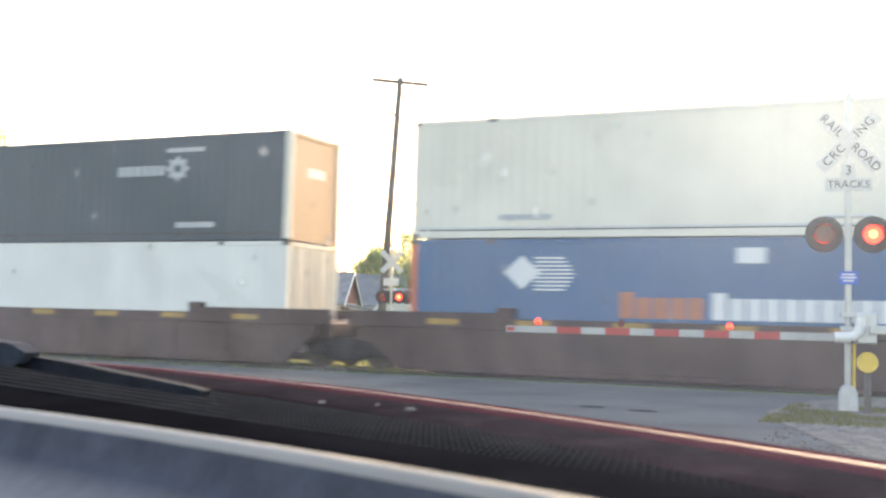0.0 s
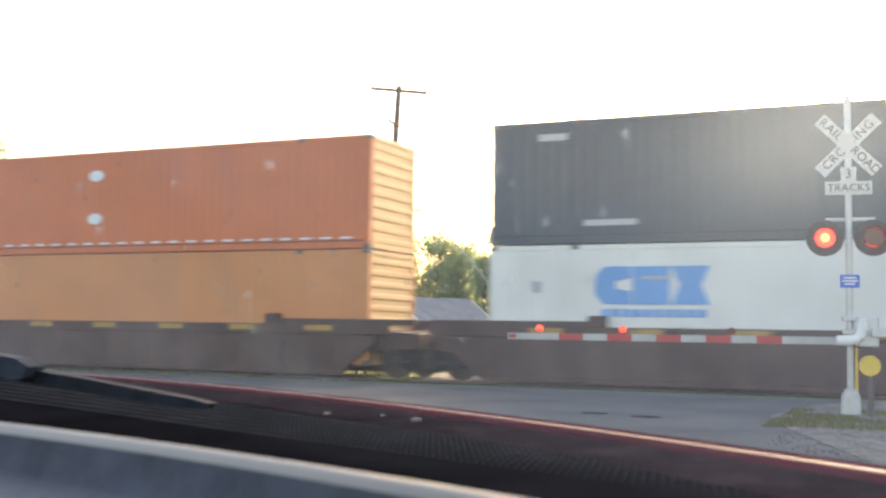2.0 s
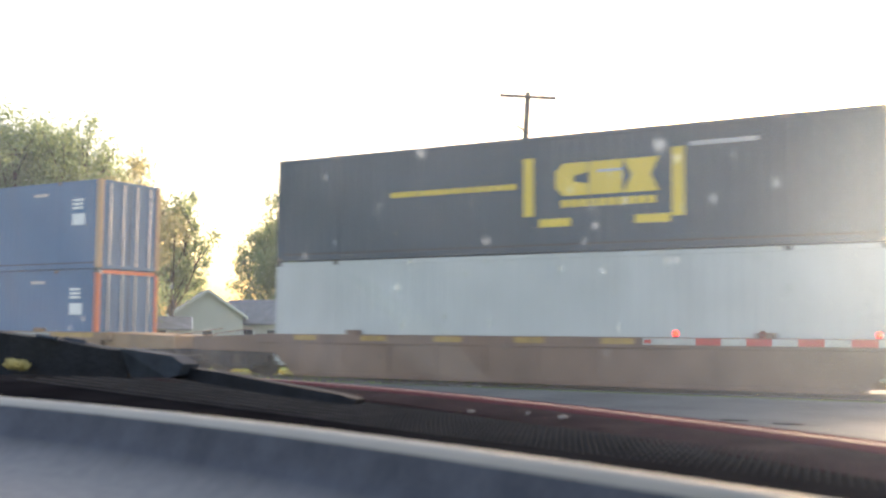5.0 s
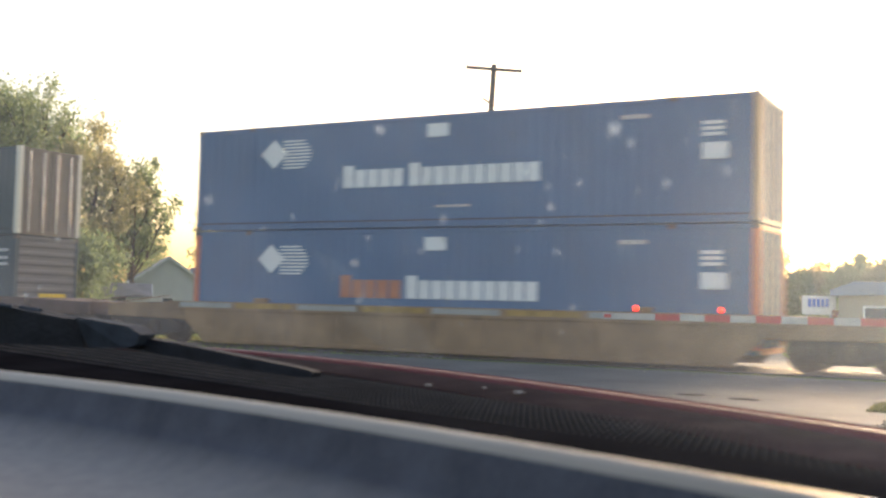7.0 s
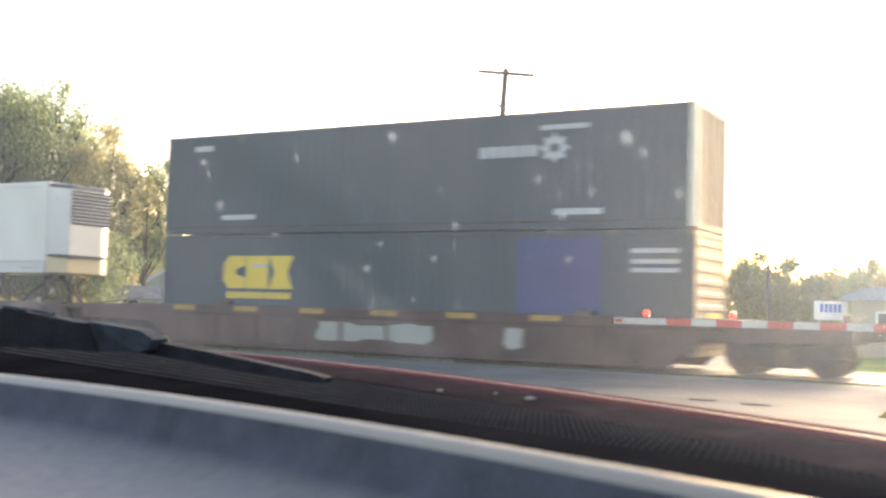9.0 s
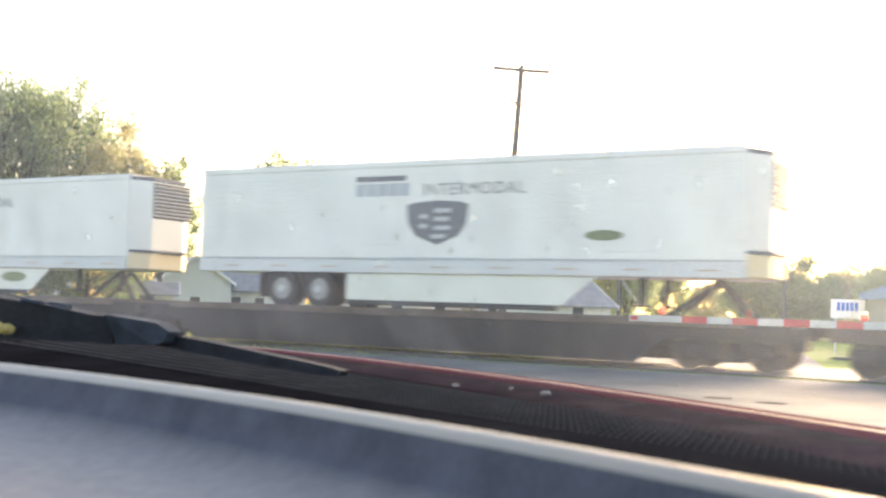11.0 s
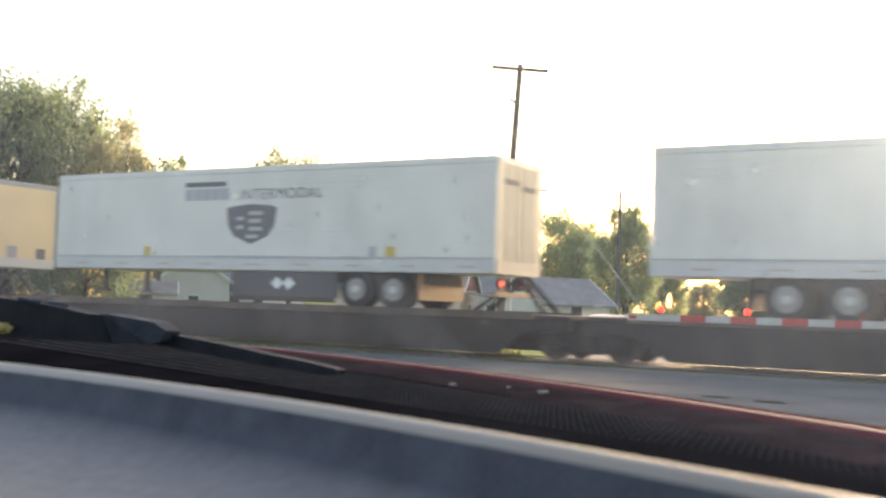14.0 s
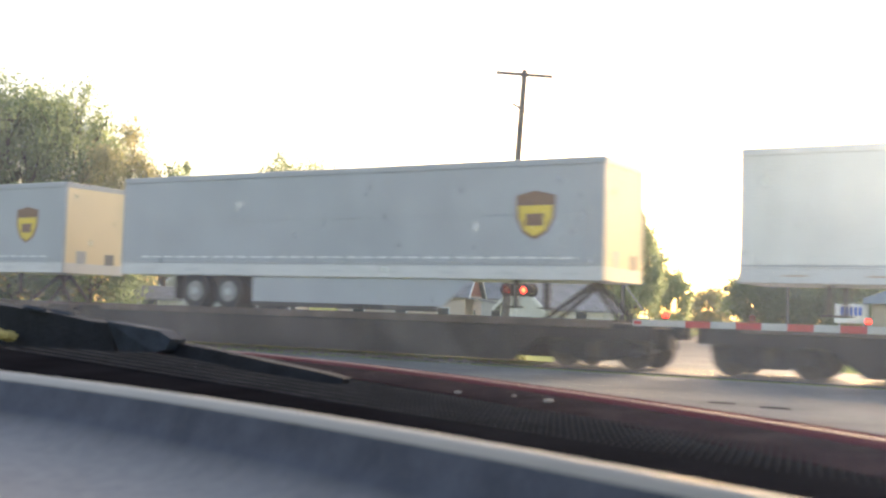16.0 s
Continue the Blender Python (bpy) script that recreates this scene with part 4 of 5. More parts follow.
def well_car(uc, half, mat, bogies, label, plates=(), top=1.14, hw=8.45):
    c = car_thing("well_car", label, "rail car", uc, "well cars")
    for sy in (-1, 1):
        y0, y1 = sorted((sy * 1.46, sy * 1.36))
        pts = [(-hw, 0.78), (-hw + 0.55, 0.34), (-hw + 0.9, 0.03), (hw - 0.9, 0.03), (hw - 0.55, 0.34), (hw, 0.78), (hw, top - 0.02), (-hw, top - 0.02)]
        w = part("well_side", prism(pts, y0, y1), mat, c)
        part("top_chord", bevelled(B(-hw - 0.4, hw + 0.4, min(sy * 1.31, sy * 1.5), max(sy * 1.31, sy * 1.5), top - 0.26, top), 0.012), mat, c)
        if top > 1.2:
            for sx in (-1, 1):
                part("raised_sill", bevelled(B(min(sx * 5.7, sx * half), max(sx * 5.7, sx * half), min(sy * 1.33, sy * 1.5), max(sy * 1.33, sy * 1.5), top - 0.02, top + 0.13), 0.012), mat, c)
        part("bottom_chord", bevelled(B(-hw + 0.9, hw - 0.9, min(sy * 1.3, sy * 1.48), max(sy * 1.3, sy * 1.48), -0.02, 0.1), 0.01), mat, c)
        if sy < 0:
            for k in range(11):
                x = -hw + 1.2 + k * (2 * hw - 2.4) / 10
                part("side_stiffener", bevelled(B(x - 0.05, x + 0.05, -1.49, -1.455, 0.2, 0.88), 0.006), mat, w)
            for x, mt, wd in plates:
                part("side_mark", B(x, x + wd, -1.508, -1.501, top - 0.17, top - 0.03), mt, c)
    for k in range(5):
        x = -hw + 1.0 + k * (2 * hw - 2.0) / 4
        part("cross_member", B(x - 0.12, x + 0.12, -1.36, 1.36, 0.18, 0.26), mat, c)
    for sx in (-1, 1):
        e0, e1 = sorted((sx * hw, sx * half))
        part("end_platform", bevelled(prism([(sx * (hw - 0.35), 0.6), (sx * (hw - 0.35), 1.14), (sx * half, 1.04), (sx * half, 0.66)], -1.28, 1.28), 0.015), mat, c)
        part("guide_post", bevelled(B(sx * 5.5 - 0.22, sx * 5.5 + 0.22, -1.5, -1.33, top - 0.01, top + (0.26 if top > 1.2 else 0.12)), 0.02), mat, c)
        part("coupler", bevelled(B(min(sx * half, sx * (half + 0.55)), max(sx * half, sx * (half + 0.55)), -0.14, 0.14, 0.72, 0.98), 0.03), "truck_black", c)
        part("end_handrail", T((sx * (half - 0.2), -1.1, 1.05), (sx * (half - 0.2), 1.1, 1.3), 0.018, n=6), mat, c)
        part("end_step", B(min(sx * (half - 0.5), sx * (half - 0.1)), max(sx * (half - 0.5), sx * (half - 0.1)), -1.35, -1.0, 0.3, 0.36), "truck_black", c)
    for x in bogies:
        bogie(c, x)
    return c


Z1 = 0.26
Z2 = Z1 + 2.92

# A: cream over blue
cA = container(81.4, Z2, "box_cream", "box_cream", "cream steel container stacked on a blue one", "v", L=16.4)
side_plate("seam_band", cA, -8.0, 8.0, 0.2, 0.26, "aluminium")
side_plate("dark_mark", cA, -5.9, -4.6, 0.42, 0.55, "logo_mid")
side_plate("yellow_panel", cA, 4.5, 8.0, 1.9, 2.5, "logo_yellow")


def stack_logo(c, second):
    """White diamond that trails off in fine lines, and a row of plain bars."""
    part("logo_diamond", prism([(-5.75, 2.1), (-5.3, 1.7), (-4.85, 2.1), (-5.3, 2.5)], NEAR - 0.005, NEAR - 0.001), "logo_white", c, "white diamond emblem")
    for k in range(9):
        z = 1.68 + k * 0.092
        side_plate("logo_line", c, -5.0, -4.25 + 0.22 * math.sin(k * 0.4), z, z + 0.045, "logo_white")
    bars(c, -2.95, -1.02, 1.08, 1.55, 5, "logo_orange" if second else "logo_white", 0.14, big=(0,))
    bars(c, -0.9, 2.85, 1.08, 1.55, 10, "logo_white", 0.14, big=(0,))
    side_plate("data_plate", c, -0.38, 0.25, 2.32, 2.66, "logo_white")
    bars(c, 4.85, 5.57, 2.44, 2.54, 1, "logo_mid", 0.05)
    for z in (1.95, 2.08, 2.21):
        bars(c, 6.77, 7.3, z, z + 0.08, 1, "logo_white", 0.05)
    side_plate("data_plate", c, 6.77, 7.37, 1.43, 1.8, "logo_white")
    side_plate("scuff", c, -0.1, 0.9, 0.5, 0.56, "logo_mid")


cA2 = container(81.4, Z1, "box_blue", "box_blue", "blue steel container in a well car", "v", "post_orange", L=16.4)
stack_logo(cA2, True)

# B: navy over white
cB = container(61.45, Z2, "navy", "door_brown", "navy container with pale corner posts on white container", "plain", None, L=16.4)
for sy in (-1, 1):
    part("pale_post", bevelled(B(8.025, 8.21, min(sy * 1.305, sy * 1.15), max(sy * 1.305, sy * 1.15), 0.03, 2.9), 0.008), "box_cream", cB, "pale corner post")


def key_logo(c):
    bars(c, 2.5, 4.15, 1.8, 2.08, 6, "logo_mid", 0.14)
    d = part("logo_burst", prism([(4.56 + 0.42 * (1 if k % 2 == 0 else 0.66) * math.cos(k * math.pi / 8), 1.98 + 0.38 * (1 if k % 2 == 0 else 0.66) * math.sin(k * math.pi / 8)) for k in range(16)], NEAR - 0.006, NEAR - 0.001), "logo_mid", c, "pale grey burst emblem")
    part("emblem_core", prism([(4.56 + 0.13 * math.cos(k * math.pi / 5), 1.98 + 0.12 * math.sin(k * math.pi / 5)) for k in range(10)], NEAR - 0.008, NEAR - 0.0065), "navy", d)
    side_plate("data_bar", c, 4.17, 5.44, 2.43, 2.55, "logo_mid")
    side_plate("data_bar", c, 4.57, 5.83, 0.35, 0.5, "logo_mid")
    side_plate("data_bar", c, -7.0, -6.3, 2.42, 2.58, "logo_mid")
    side_plate("data_bar", c, -5.9, -4.65, 0.4, 0.54, "logo_mid")


key_logo(cB)
# cream end on a white box: warm light painted in
cB2 = container(61.45, Z1, "box_white", "box_cream", "white container with blue emblem in a well car", "v", L=16.4)


def block_emblem(c, x, z, w, h, mat, under=True):
    """Plain blocks that stand for an emblem: a rounded one, a notched one, a bow tie."""
    g = w / 3
    y0, y1 = NEAR - 0.005, NEAR - 0.001
    part("emblem_block", prism([(x + 0.2, z), (x + g * 0.98, z), (x + g * 0.98, z + 0.34 * h), (x + 0.55 * g, z + 0.42 * h), (x + 0.55 * g, z + 0.6 * h), (x + g * 0.98, z + 0.7 * h), (x + g * 0.98, z + h), (x + 0.2, z + h), (x, z + 0.75 * h), (x, z + 0.25 * h)], y0, y1), mat, c)
    x1 = x + g * 1.02
    part("emblem_block", prism([(x1, z), (x1 + g * 0.98, z), (x1 + g * 0.98, z + h), (x1, z + h)], y0, y1), mat, c)
    part("emblem_slot", B(x1 + 0.25 * g, x1 + 0.98 * g, NEAR - 0.0075, NEAR - 0.0055, z + 0.66 * h, z + 0.74 * h), "logo_mid", c)
    x2 = x + 2.04 * g
    part("emblem_block", prism([(x2, z), (x2 + g, z), (x2 + 0.78 * g, z + 0.5 * h), (x2 + g, z + h), (x2, z + h), (x2 + 0.22 * g, z + 0.5 * h)], y0, y1), mat, c)
    if under:
        bars(c, x + 0.15, x + w, z - 0.28, z - 0.1, 10, mat, 0.2)


block_emblem(cB2, -5.62, 1.52, 2.55, 0.86, "logo_blue")
side_plate("stain_plate", cB2, -7.15, -6.9, 1.78, 2.05, "logo_mid")

# C: orange over amber
cC = container(41.8, Z2, "box_orange", "door_tan", "orange container stacked on an amber one", "h", L=16.3)
cC2 = container(41.8, Z1, "box_amber", "door_tan", "amber-orange container in a brown well car", "h", L=16.3)
for c, z in ((cC, 1.88), (cC2, 1.7)):
    side_plate("vent_panel", c, -6.6, -4.9, z, z + 0.13, "logo_grey")
    side_plate("vent_panel", c, -6.6, -4.9, z + 0.17, z + 0.3, "logo_grey")
for k in range(26):
    side_plate("edge_mark", cC, -7.7 + k * 0.6, -7.7 + k * 0.6 + 0.32, 0.24, 0.29, "logo_white")
for z in (0.97, 2.2):
    part("pale_spot", prism([(-0.72 + 0.26 * math.cos(k * math.pi / 8), z + 0.16 * math.sin(k * math.pi / 8)) for k in range(16)], NEAR - 0.005, NEAR - 0.001), "logo_white", cC)

# D: dark blue over grey
cD = container(18.2, Z2, "navy_blue", "door_tan", "dark blue container with yellow bracket emblem", "v", L=16.4)
block_emblem(cD, 0.55, 1.36, 2.6, 0.8, "logo_yellow")
side_plate("bracket_bar", cD, -0.33, -0.05, 0.9, 2.35, "logo_yellow")
side_plate("bracket_bar", cD, 3.5, 3.8, 0.75, 2.35, "logo_yellow")
side_plate("bracket_foot", cD, 0.1, 0.95, 0.62, 0.82, "logo_yellow")
side_plate("bracket_foot", cD, 2.6, 3.45, 0.62, 0.82, "logo_yellow")
bars(cD, -4.3, -0.5, 1.6, 1.74, 18, "logo_yellow", 0.2)
side_plate("data_bar", cD, 3.9, 5.5, 2.34, 2.44, "logo_mid")
part("yellow_plate", B(8.18, 8.205, -0.9, 0.9, 2.05, 2.6), "logo_yellow", cD, "yellow plate on the door end")
cD2 = container(18.2, Z1, "box_grey", "door_cream", "grey container with cream ribbed end in a well car", "h", L=16.4)

# F: blue over blue
cF = container(-5.56, Z2, "box_blue", "box_blue", "blue container with white emblem and lettering bars", "v", None)
cF2 = container(-5.56, Z1, "box_blue", "box_blue", "blue container with orange corner posts in tan well car", "v", "post_orange")
stack_logo(cF, False)
stack_logo(cF2, True)
for sy in (-1, 1):
    part("orange_post", bevelled(B(7.905, 8.085, min(sy * 1.305, sy * 1.15), max(sy * 1.305, sy * 1.15), 0.03, 2.9), 0.008), "door_brown", cF, "faded orange corner post")

for c_ in (cB,):
    part("pale_mark", B(8.169, 8.176, -0.4, 0.5, 1.75, 2.0), "logo_white", c_)

# G: navy over navy
cG = container(-29.36, Z2, "navy", "door_shade", "navy container with pale corner posts and grey emblem", "v")
for sy in (-1, 1):
    part("pale_post", bevelled(B(7.905, 8.085, min(sy * 1.305, sy * 1.15), max(sy * 1.305, sy * 1.15), 0.03, 2.9), 0.008), "box_cream", cG, "pale corner post")
key_logo(cG)
cG2 = container(-29.36, Z1, "navy", "logo_grey", "navy container with yellow emblem and blue patch", "h")
block_emblem(cG2, -5.73, 1.36, 2.45, 0.92, "logo_yellow")
side_plate("blue_patch", cG2, 3.65, 5.81, 0.2, 2.72, "patch_blue")
for z in (1.9, 2.1, 2.35):
    side_plate("data_bar", cG2, 6.55, 7.7, z, z + 0.1, "logo_mid")
part("yellow_plate", B(8.07, 8.082, -0.3, 0.8, 0.55, 1.0), "logo_yellow", cG2)

M["mark_dull"] = material("mark_dull", (0.36, 0.21, 0.05), 0.6, var=0.3, scale=5, dirt=(0.12, 0.08, 0.05), dirt_amount=0.8)
MARKS = lambda mt, k0: [(-7.5 + k * 2.3 + k0, mt, 0.8) for k in range(7)]
well_car(81.15 - 8.075, 9.6, "well_brown", (9.95, -9.95), "brown articulated well car with dirt streaks", MARKS("mark_dull", 0), top=1.26, hw=9.25)
well_car(61.3 - 8.075, 9.6, "well_brown", (-9.95,), "brown articulated well car with dirt streaks", MARKS("mark_dull", 0.4), top=1.26, hw=9.25)
well_car(41.65 - 8.075, 9.6, "well_brown", (-9.4,), "brown articulated well car with dirt streaks", MARKS("mark_dull", 0.2), top=1.26)
well_car(18.2 - 8.075, 11.5, "well_rust", (9.9, -9.9), "rust-brown well car with yellow edge marks", MARKS("mark_dull", 0))
well_car(-5.56 - 8.075, 11.5, "well_tan", (9.85, -9.85), "tan well car with yellow and white edge marks", [(-8.4 + k * 2.1, "mark_dull" if k % 2 else "patch_grey", 1.9) for k in range(8)])
wG = well_car(-29.36 - 8.075, 11.5, "well_brown", (9.95, -9.85), "dark brown well car with pale painted patches", MARKS("mark_dull", 0.1))
rng = np.random.default_rng(77)
for x, w, h in ((-2.2, 1.3, 0.55), (-1.0, 1.2, 0.4), (0.0, 1.4, 0.5), (3.4, 0.5, 0.5)):
    pts = []
    for k in range(16):
        a = 2 * math.pi * k / 16
        q = rng.uniform(0.75, 1.05)
        pts.append((x + w / 2 + q * w * 0.6 * math.copysign(abs(math.cos(a)) ** 0.6, math.cos(a)), 0.52 + q * h * 0.55 * math.copysign(abs(math.sin(a)) ** 0.6, math.sin(a))))
    part("pale_patch", prism(pts, -1.468, -1.461), "patch_grey", wG, "pale grey sprayed patch")


# ---- trailers on spine cars ----
def trailer(u_right, mat, label, reefer=False, rear=False, skirt=True, logo=""):
    """A road trailer; rear: its doors lead, its axles are at the right end."""
    L = 16.1
    c = thing("trailer", label, "trailer", pose(u_right - L / 2, YC, BODY + 1.07), "road trailers on the train")
    TRAIN.append((c, u_right - L / 2))
    hx, w = L / 2, 1.295
    z0, z1 = 0.92, 3.9
    part("box_body", B(-hx + 0.03, hx - 0.03, -w + 0.02, w - 0.02, z0 + 0.05, z1 - 0.02), mat, c)
    # side sheets with fine horizontal grooves
    for k in range(14 if mat == "trailer_white" else 2):
        n = 14 if mat == "trailer_white" else 2
        a = z0 + 0.42 + k * (z1 - z0 - 0.62) / n
        b = z0 + 0.42 + (k + 1) * (z1 - z0 - 0.62) / n - 0.026
        part("side_sheet", B(-hx + 0.05, hx - 0.05, -w - 0.0, -w + 0.022, a, b), mat, c)
    part("base_rail", bevelled(B(-hx, hx, -w - 0.012, w + 0.012, z0, z0 + 0.34), 0.012), "aluminium", c)
    part("mid_rail", B(-hx, hx, -w - 0.01, -w + 0.01, z0 + 0.36, z0 + 0.4), "logo_mid", c)
    part("top_rail", bevelled(B(-hx, hx, -w - 0.012, w + 0.012, z1 - 0.17, z1 - 0.02), 0.01), mat, c)
    part("roof", B(-hx, hx, -w, w, z1 - 0.02, z1), "aluminium", c)
    for k in range(9):
        x = -hx + 1.0 + k * 1.75
        part("marker_tape", B(x, x + 0.5, -w - 0.018, -w - 0.0125, z0 + 0.15, z0 + 0.18), "door_brown" if mat == "trailer_white" else "logo_mid", c)
    for sx in (-1, 1):
        for sy in (-1, 1):
            part("corner_post", bevelled(B(min(sx * hx, sx * (hx - 0.1)), max(sx * hx, sx * (hx - 0.1)), min(sy * (w + 0.005), sy * (w - 0.1)), max(sy * (w + 0.005), sy * (w - 0.1)), z0, z1), 0.015), mat, c)
    e = part("front_wall" if not rear else "rear_door", B(hx - 0.03, hx - 0.01, -w + 0.08, w - 0.08, z0 + 0.05, z1 - 0.1), "door_dirty" if rear else "trailer_white" if reefer else "door_cream", c)
    if reefer:
        def nose(d0, d1, z_lo, z_hi, name, mt, parent, label=""):
            """A chamfered block on the nose of the trailer."""
            plan = [(hx - 0.01, -w + 0.06), (hx + d0, -w + 0.1), (hx + d1, -0.72), (hx + d1, 0.72), (hx + d0, w - 0.1), (hx - 0.01, w - 0.06)]
            return part(name, bevelled(prism(plan, z_lo, z_hi, "z"), 0.02), mt, parent, label)

        u = nose(0.1, 0.44, z0 + 0.62, z1 - 0.12, "refrigeration_unit", "trailer_white", c, "white refrigeration unit on trailer nose")
        nose(0.11, 0.46, z1 - 0.2, z1 - 0.07, "unit_top", "logo_grey", u, "dark unit top edge")
        nose(0.12, 0.52, z0 + 0.54, z0 + 0.62, "unit_ledge", "logo_grey", u, "dark ledge under the unit")
        # cream here is painted warm light on the lower nose
        nose(0.08, 0.4, z0 + 0.02, z0 + 0.54, "nose_box", "door_cream", c, "box under the refrigeration unit, painted cream for warm light")
        part("grille_panel", bevelled(B(hx + 0.42, hx + 0.448, -0.7, 0.95, z0 + 1.62, z1 - 0.24), 0.006), "black_paint", u, "dark intake grille")
        for k in range(9):
            zs = z0 + 1.68 + k * 0.115
            part("grille_slat", bevelled(prism([(hx + 0.45, zs), (hx + 0.5, zs + 0.015), (hx + 0.5, zs + 0.055), (hx + 0.45, zs + 0.065)], -0.68, 0.93), 0.004), "logo_mid", u)
        part("unit_vent", bevelled(prism([(hx + 0.235, -0.98), (hx + 0.245, -0.985), (hx + 0.33, -0.865), (hx + 0.32, -0.86)], z0 + 1.08, z0 + 1.2, "z"), 0.002), "logo_grey", u)
        part("unit_vent", bevelled(prism([(hx + 0.235, -0.98), (hx + 0.245, -0.985), (hx + 0.37, -0.81), (hx + 0.36, -0.805)], z0 + 0.78, z0 + 0.84, "z"), 0.002), "logo_grey", u)
    if rear:
        part("door_seam", B(hx - 0.012, hx - 0.004, -0.02, 0.02, z0 + 0.1, z1 - 0.12), "black_paint", e)
        for y in (-0.75, -0.3, 0.3, 0.75):
            part("lock_rod", T((hx, y, z0 + 0.1), (hx, y, z1 - 0.15), 0.018, n=6), "galvanised", e)
        part("bumper", bevelled(B(hx - 0.2, hx - 0.05, -1.1, 1.1, 0.35, 0.47), 0.01), "door_brown", c)
        for y in (-0.7, 0.7):
            part("bumper_strut", B(hx - 0.18, hx - 0.08, y - 0.05, y + 0.05, 0.45, z0), "door_brown", c)
        part("data_bar", B(hx - 0.006, hx - 0.002, -0.9, -0.1, z0 + 2.3, z0 + 2.45), "logo_grey", e)
        part("data_bar", B(hx - 0.006, hx - 0.002, 0.1, 0.9, z0 + 2.2, z0 + 2.35), "logo_grey", e)
    # running gear
    ax = (hx - 3.05, hx - 4.25) if rear else (-hx + 3.1, -hx + 4.4)
    part("slider", bevelled(B(min(ax) - 0.9, max(ax) + 0.9, -0.9, 0.9, 0.62, z0), 0.02), "truck_black", c)
    for x in ax:
        for sy in (-1, 1):
            wh = part("wheel", T((x, sy * 1.24, 0.455), (x, sy * 0.75, 0.455), 0.51, n=28), "tyre", c)
            part("rim", T((x, sy * 1.25, 0.455), (x, sy * 1.2, 0.455), 0.3, 0.26, 20), "rim_dull", wh)
            part("hub", T((x, sy * 1.3, 0.455), (x, sy * 1.2, 0.455), 0.1, n=12), "aluminium", wh)
    part("mud_flap", B(min(ax) - 0.85 if not rear else max(ax) + 0.75, min(ax) - 0.83 if not rear else max(ax) + 0.77, -1.2, 1.2, 0.2, 0.9), "door_brown" if rear else "black_paint", c)
    lx = -hx + 1.9 if rear else hx - 2.5
    for sy in (-1, 1):
        part("landing_leg", bevelled(B(lx - 0.07, lx + 0.07, sy * 0.9 - 0.06, sy * 0.9 + 0.06, 0.25, z0), 0.01), "truck_black", c)
        part("landing_foot", B(lx - 0.16, lx + 0.16, sy * 0.9 - 0.12, sy * 0.9 + 0.12, 0.22, 0.27), "truck_black", c)
    if skirt:
        a, b = (-0.6, 3.2) if rear else (max(ax) + 0.9, 3.6)
        pts = [(a, 0.2), (b, 0.2), (b + (0.9 if not rear else 0), z0 - 0.02), (a - (0.0 if not rear else 0.0), z0 - 0.02)]
        sk = part("side_skirt", prism(pts, -1.24, -1.2), "skirt_white" if reefer else "trailer_grey" if not rear else "skirt_dark", c, "pale aerodynamic side skirt" if not rear else "dark side skirt")
        part("skirt_flap", B(a + 0.02, b - 0.1, -1.245, -1.205, 0.06, 0.2), "black_paint", sk)
        if reefer and u_right < -60:
            part("skirt_emblem", prism([(b - 0.85 + 0.62 * math.cos(k * math.pi / 8), 0.62 + 0.17 * math.sin(k * math.pi / 8)) for k in range(16)], -1.247, -1.241), "logo_green", sk)
        elif rear:
            for ex in (1.08, 1.5):
                part("skirt_emblem", prism([(ex - 0.21, 0.57), (ex, 0.39), (ex + 0.21, 0.57), (ex, 0.75)], -1.247, -1.241), "logo_white", sk)
    # lettering as bars
    if logo == "shield":
        y = -w - 0.001
        bars(c, -2.5, -0.75, 2.96, 3.3, 5, "logo_mid", 0.1, y=y)
        side_plate("roof_bar", c, -2.5, -0.9, 3.36, 3.5, "logo_grey", y=y)
        word = lettering("INTERMODAL", 0.44, pose(1.12, y - 0.004, 3.09, 90), c, "logo_grey", 1.12)
        sh = part("shield", prism([(-0.85, 2.7), (-0.6, 2.77), (0.1, 2.82), (0.8, 2.77), (1.02, 2.7), (0.95, 2.2), (0.72, 1.9), (0.1, 1.66), (-0.55, 1.9), (-0.78, 2.2)], -w - 0.007, -w - 0.002), "logo_grey", c, "dark grey shield emblem")
        for k, (x0, x1, z) in enumerate(((-0.45, -0.2, 2.1), (-0.45, -0.2, 2.35), (0.0, 0.5, 2.5), (0.0, 0.45, 2.28), (0.0, 0.5, 2.05), (-0.1, 0.35, 1.83))):
            part("shield_mark", B(x0, x1, -w - 0.011, -w - 0.0075, z, z + 0.11), "logo_mid", sh)
        bars(c, -1.3, 1.5, 1.27, 1.34, 12, "logo_mid", 0.2, y=y)
        if rear:
            for x0, x1, mt in ((4.75, 5.05, "plate_yellow"), (4.2, 4.45, "logo_mid"), (-4.1, -3.85, "plate_yellow")):
                side_plate("side_placard", c, x0, x1, 1.32, 1.6, mt, y=y)
        if reefer and u_right > -60:
            part("green_emblem", prism([(4.7 + 0.5 * math.cos(k * math.pi / 8), 1.89 + 0.13 * math.sin(k * math.pi / 8)) for k in range(16)], -w - 0.007, -w - 0.002), "logo_green", c)
    if logo == "badge":
        bd = part("badge", prism([(5.68, 3.0), (6.2, 3.12), (6.76, 3.0), (6.74, 2.45), (6.55, 2.08), (6.2, 1.9), (5.88, 2.08), (5.7, 2.45)], -w - 0.007, -w - 0.002), "logo_brown", c, "brown and gold shield badge")
        part("badge_field", prism([(5.76, 2.75), (6.68, 2.75), (6.65, 2.45), (6.48, 2.13), (6.2, 1.98), (5.95, 2.13), (5.78, 2.45)], -w - 0.011, -w - 0.0075), "logo_yellow", bd)
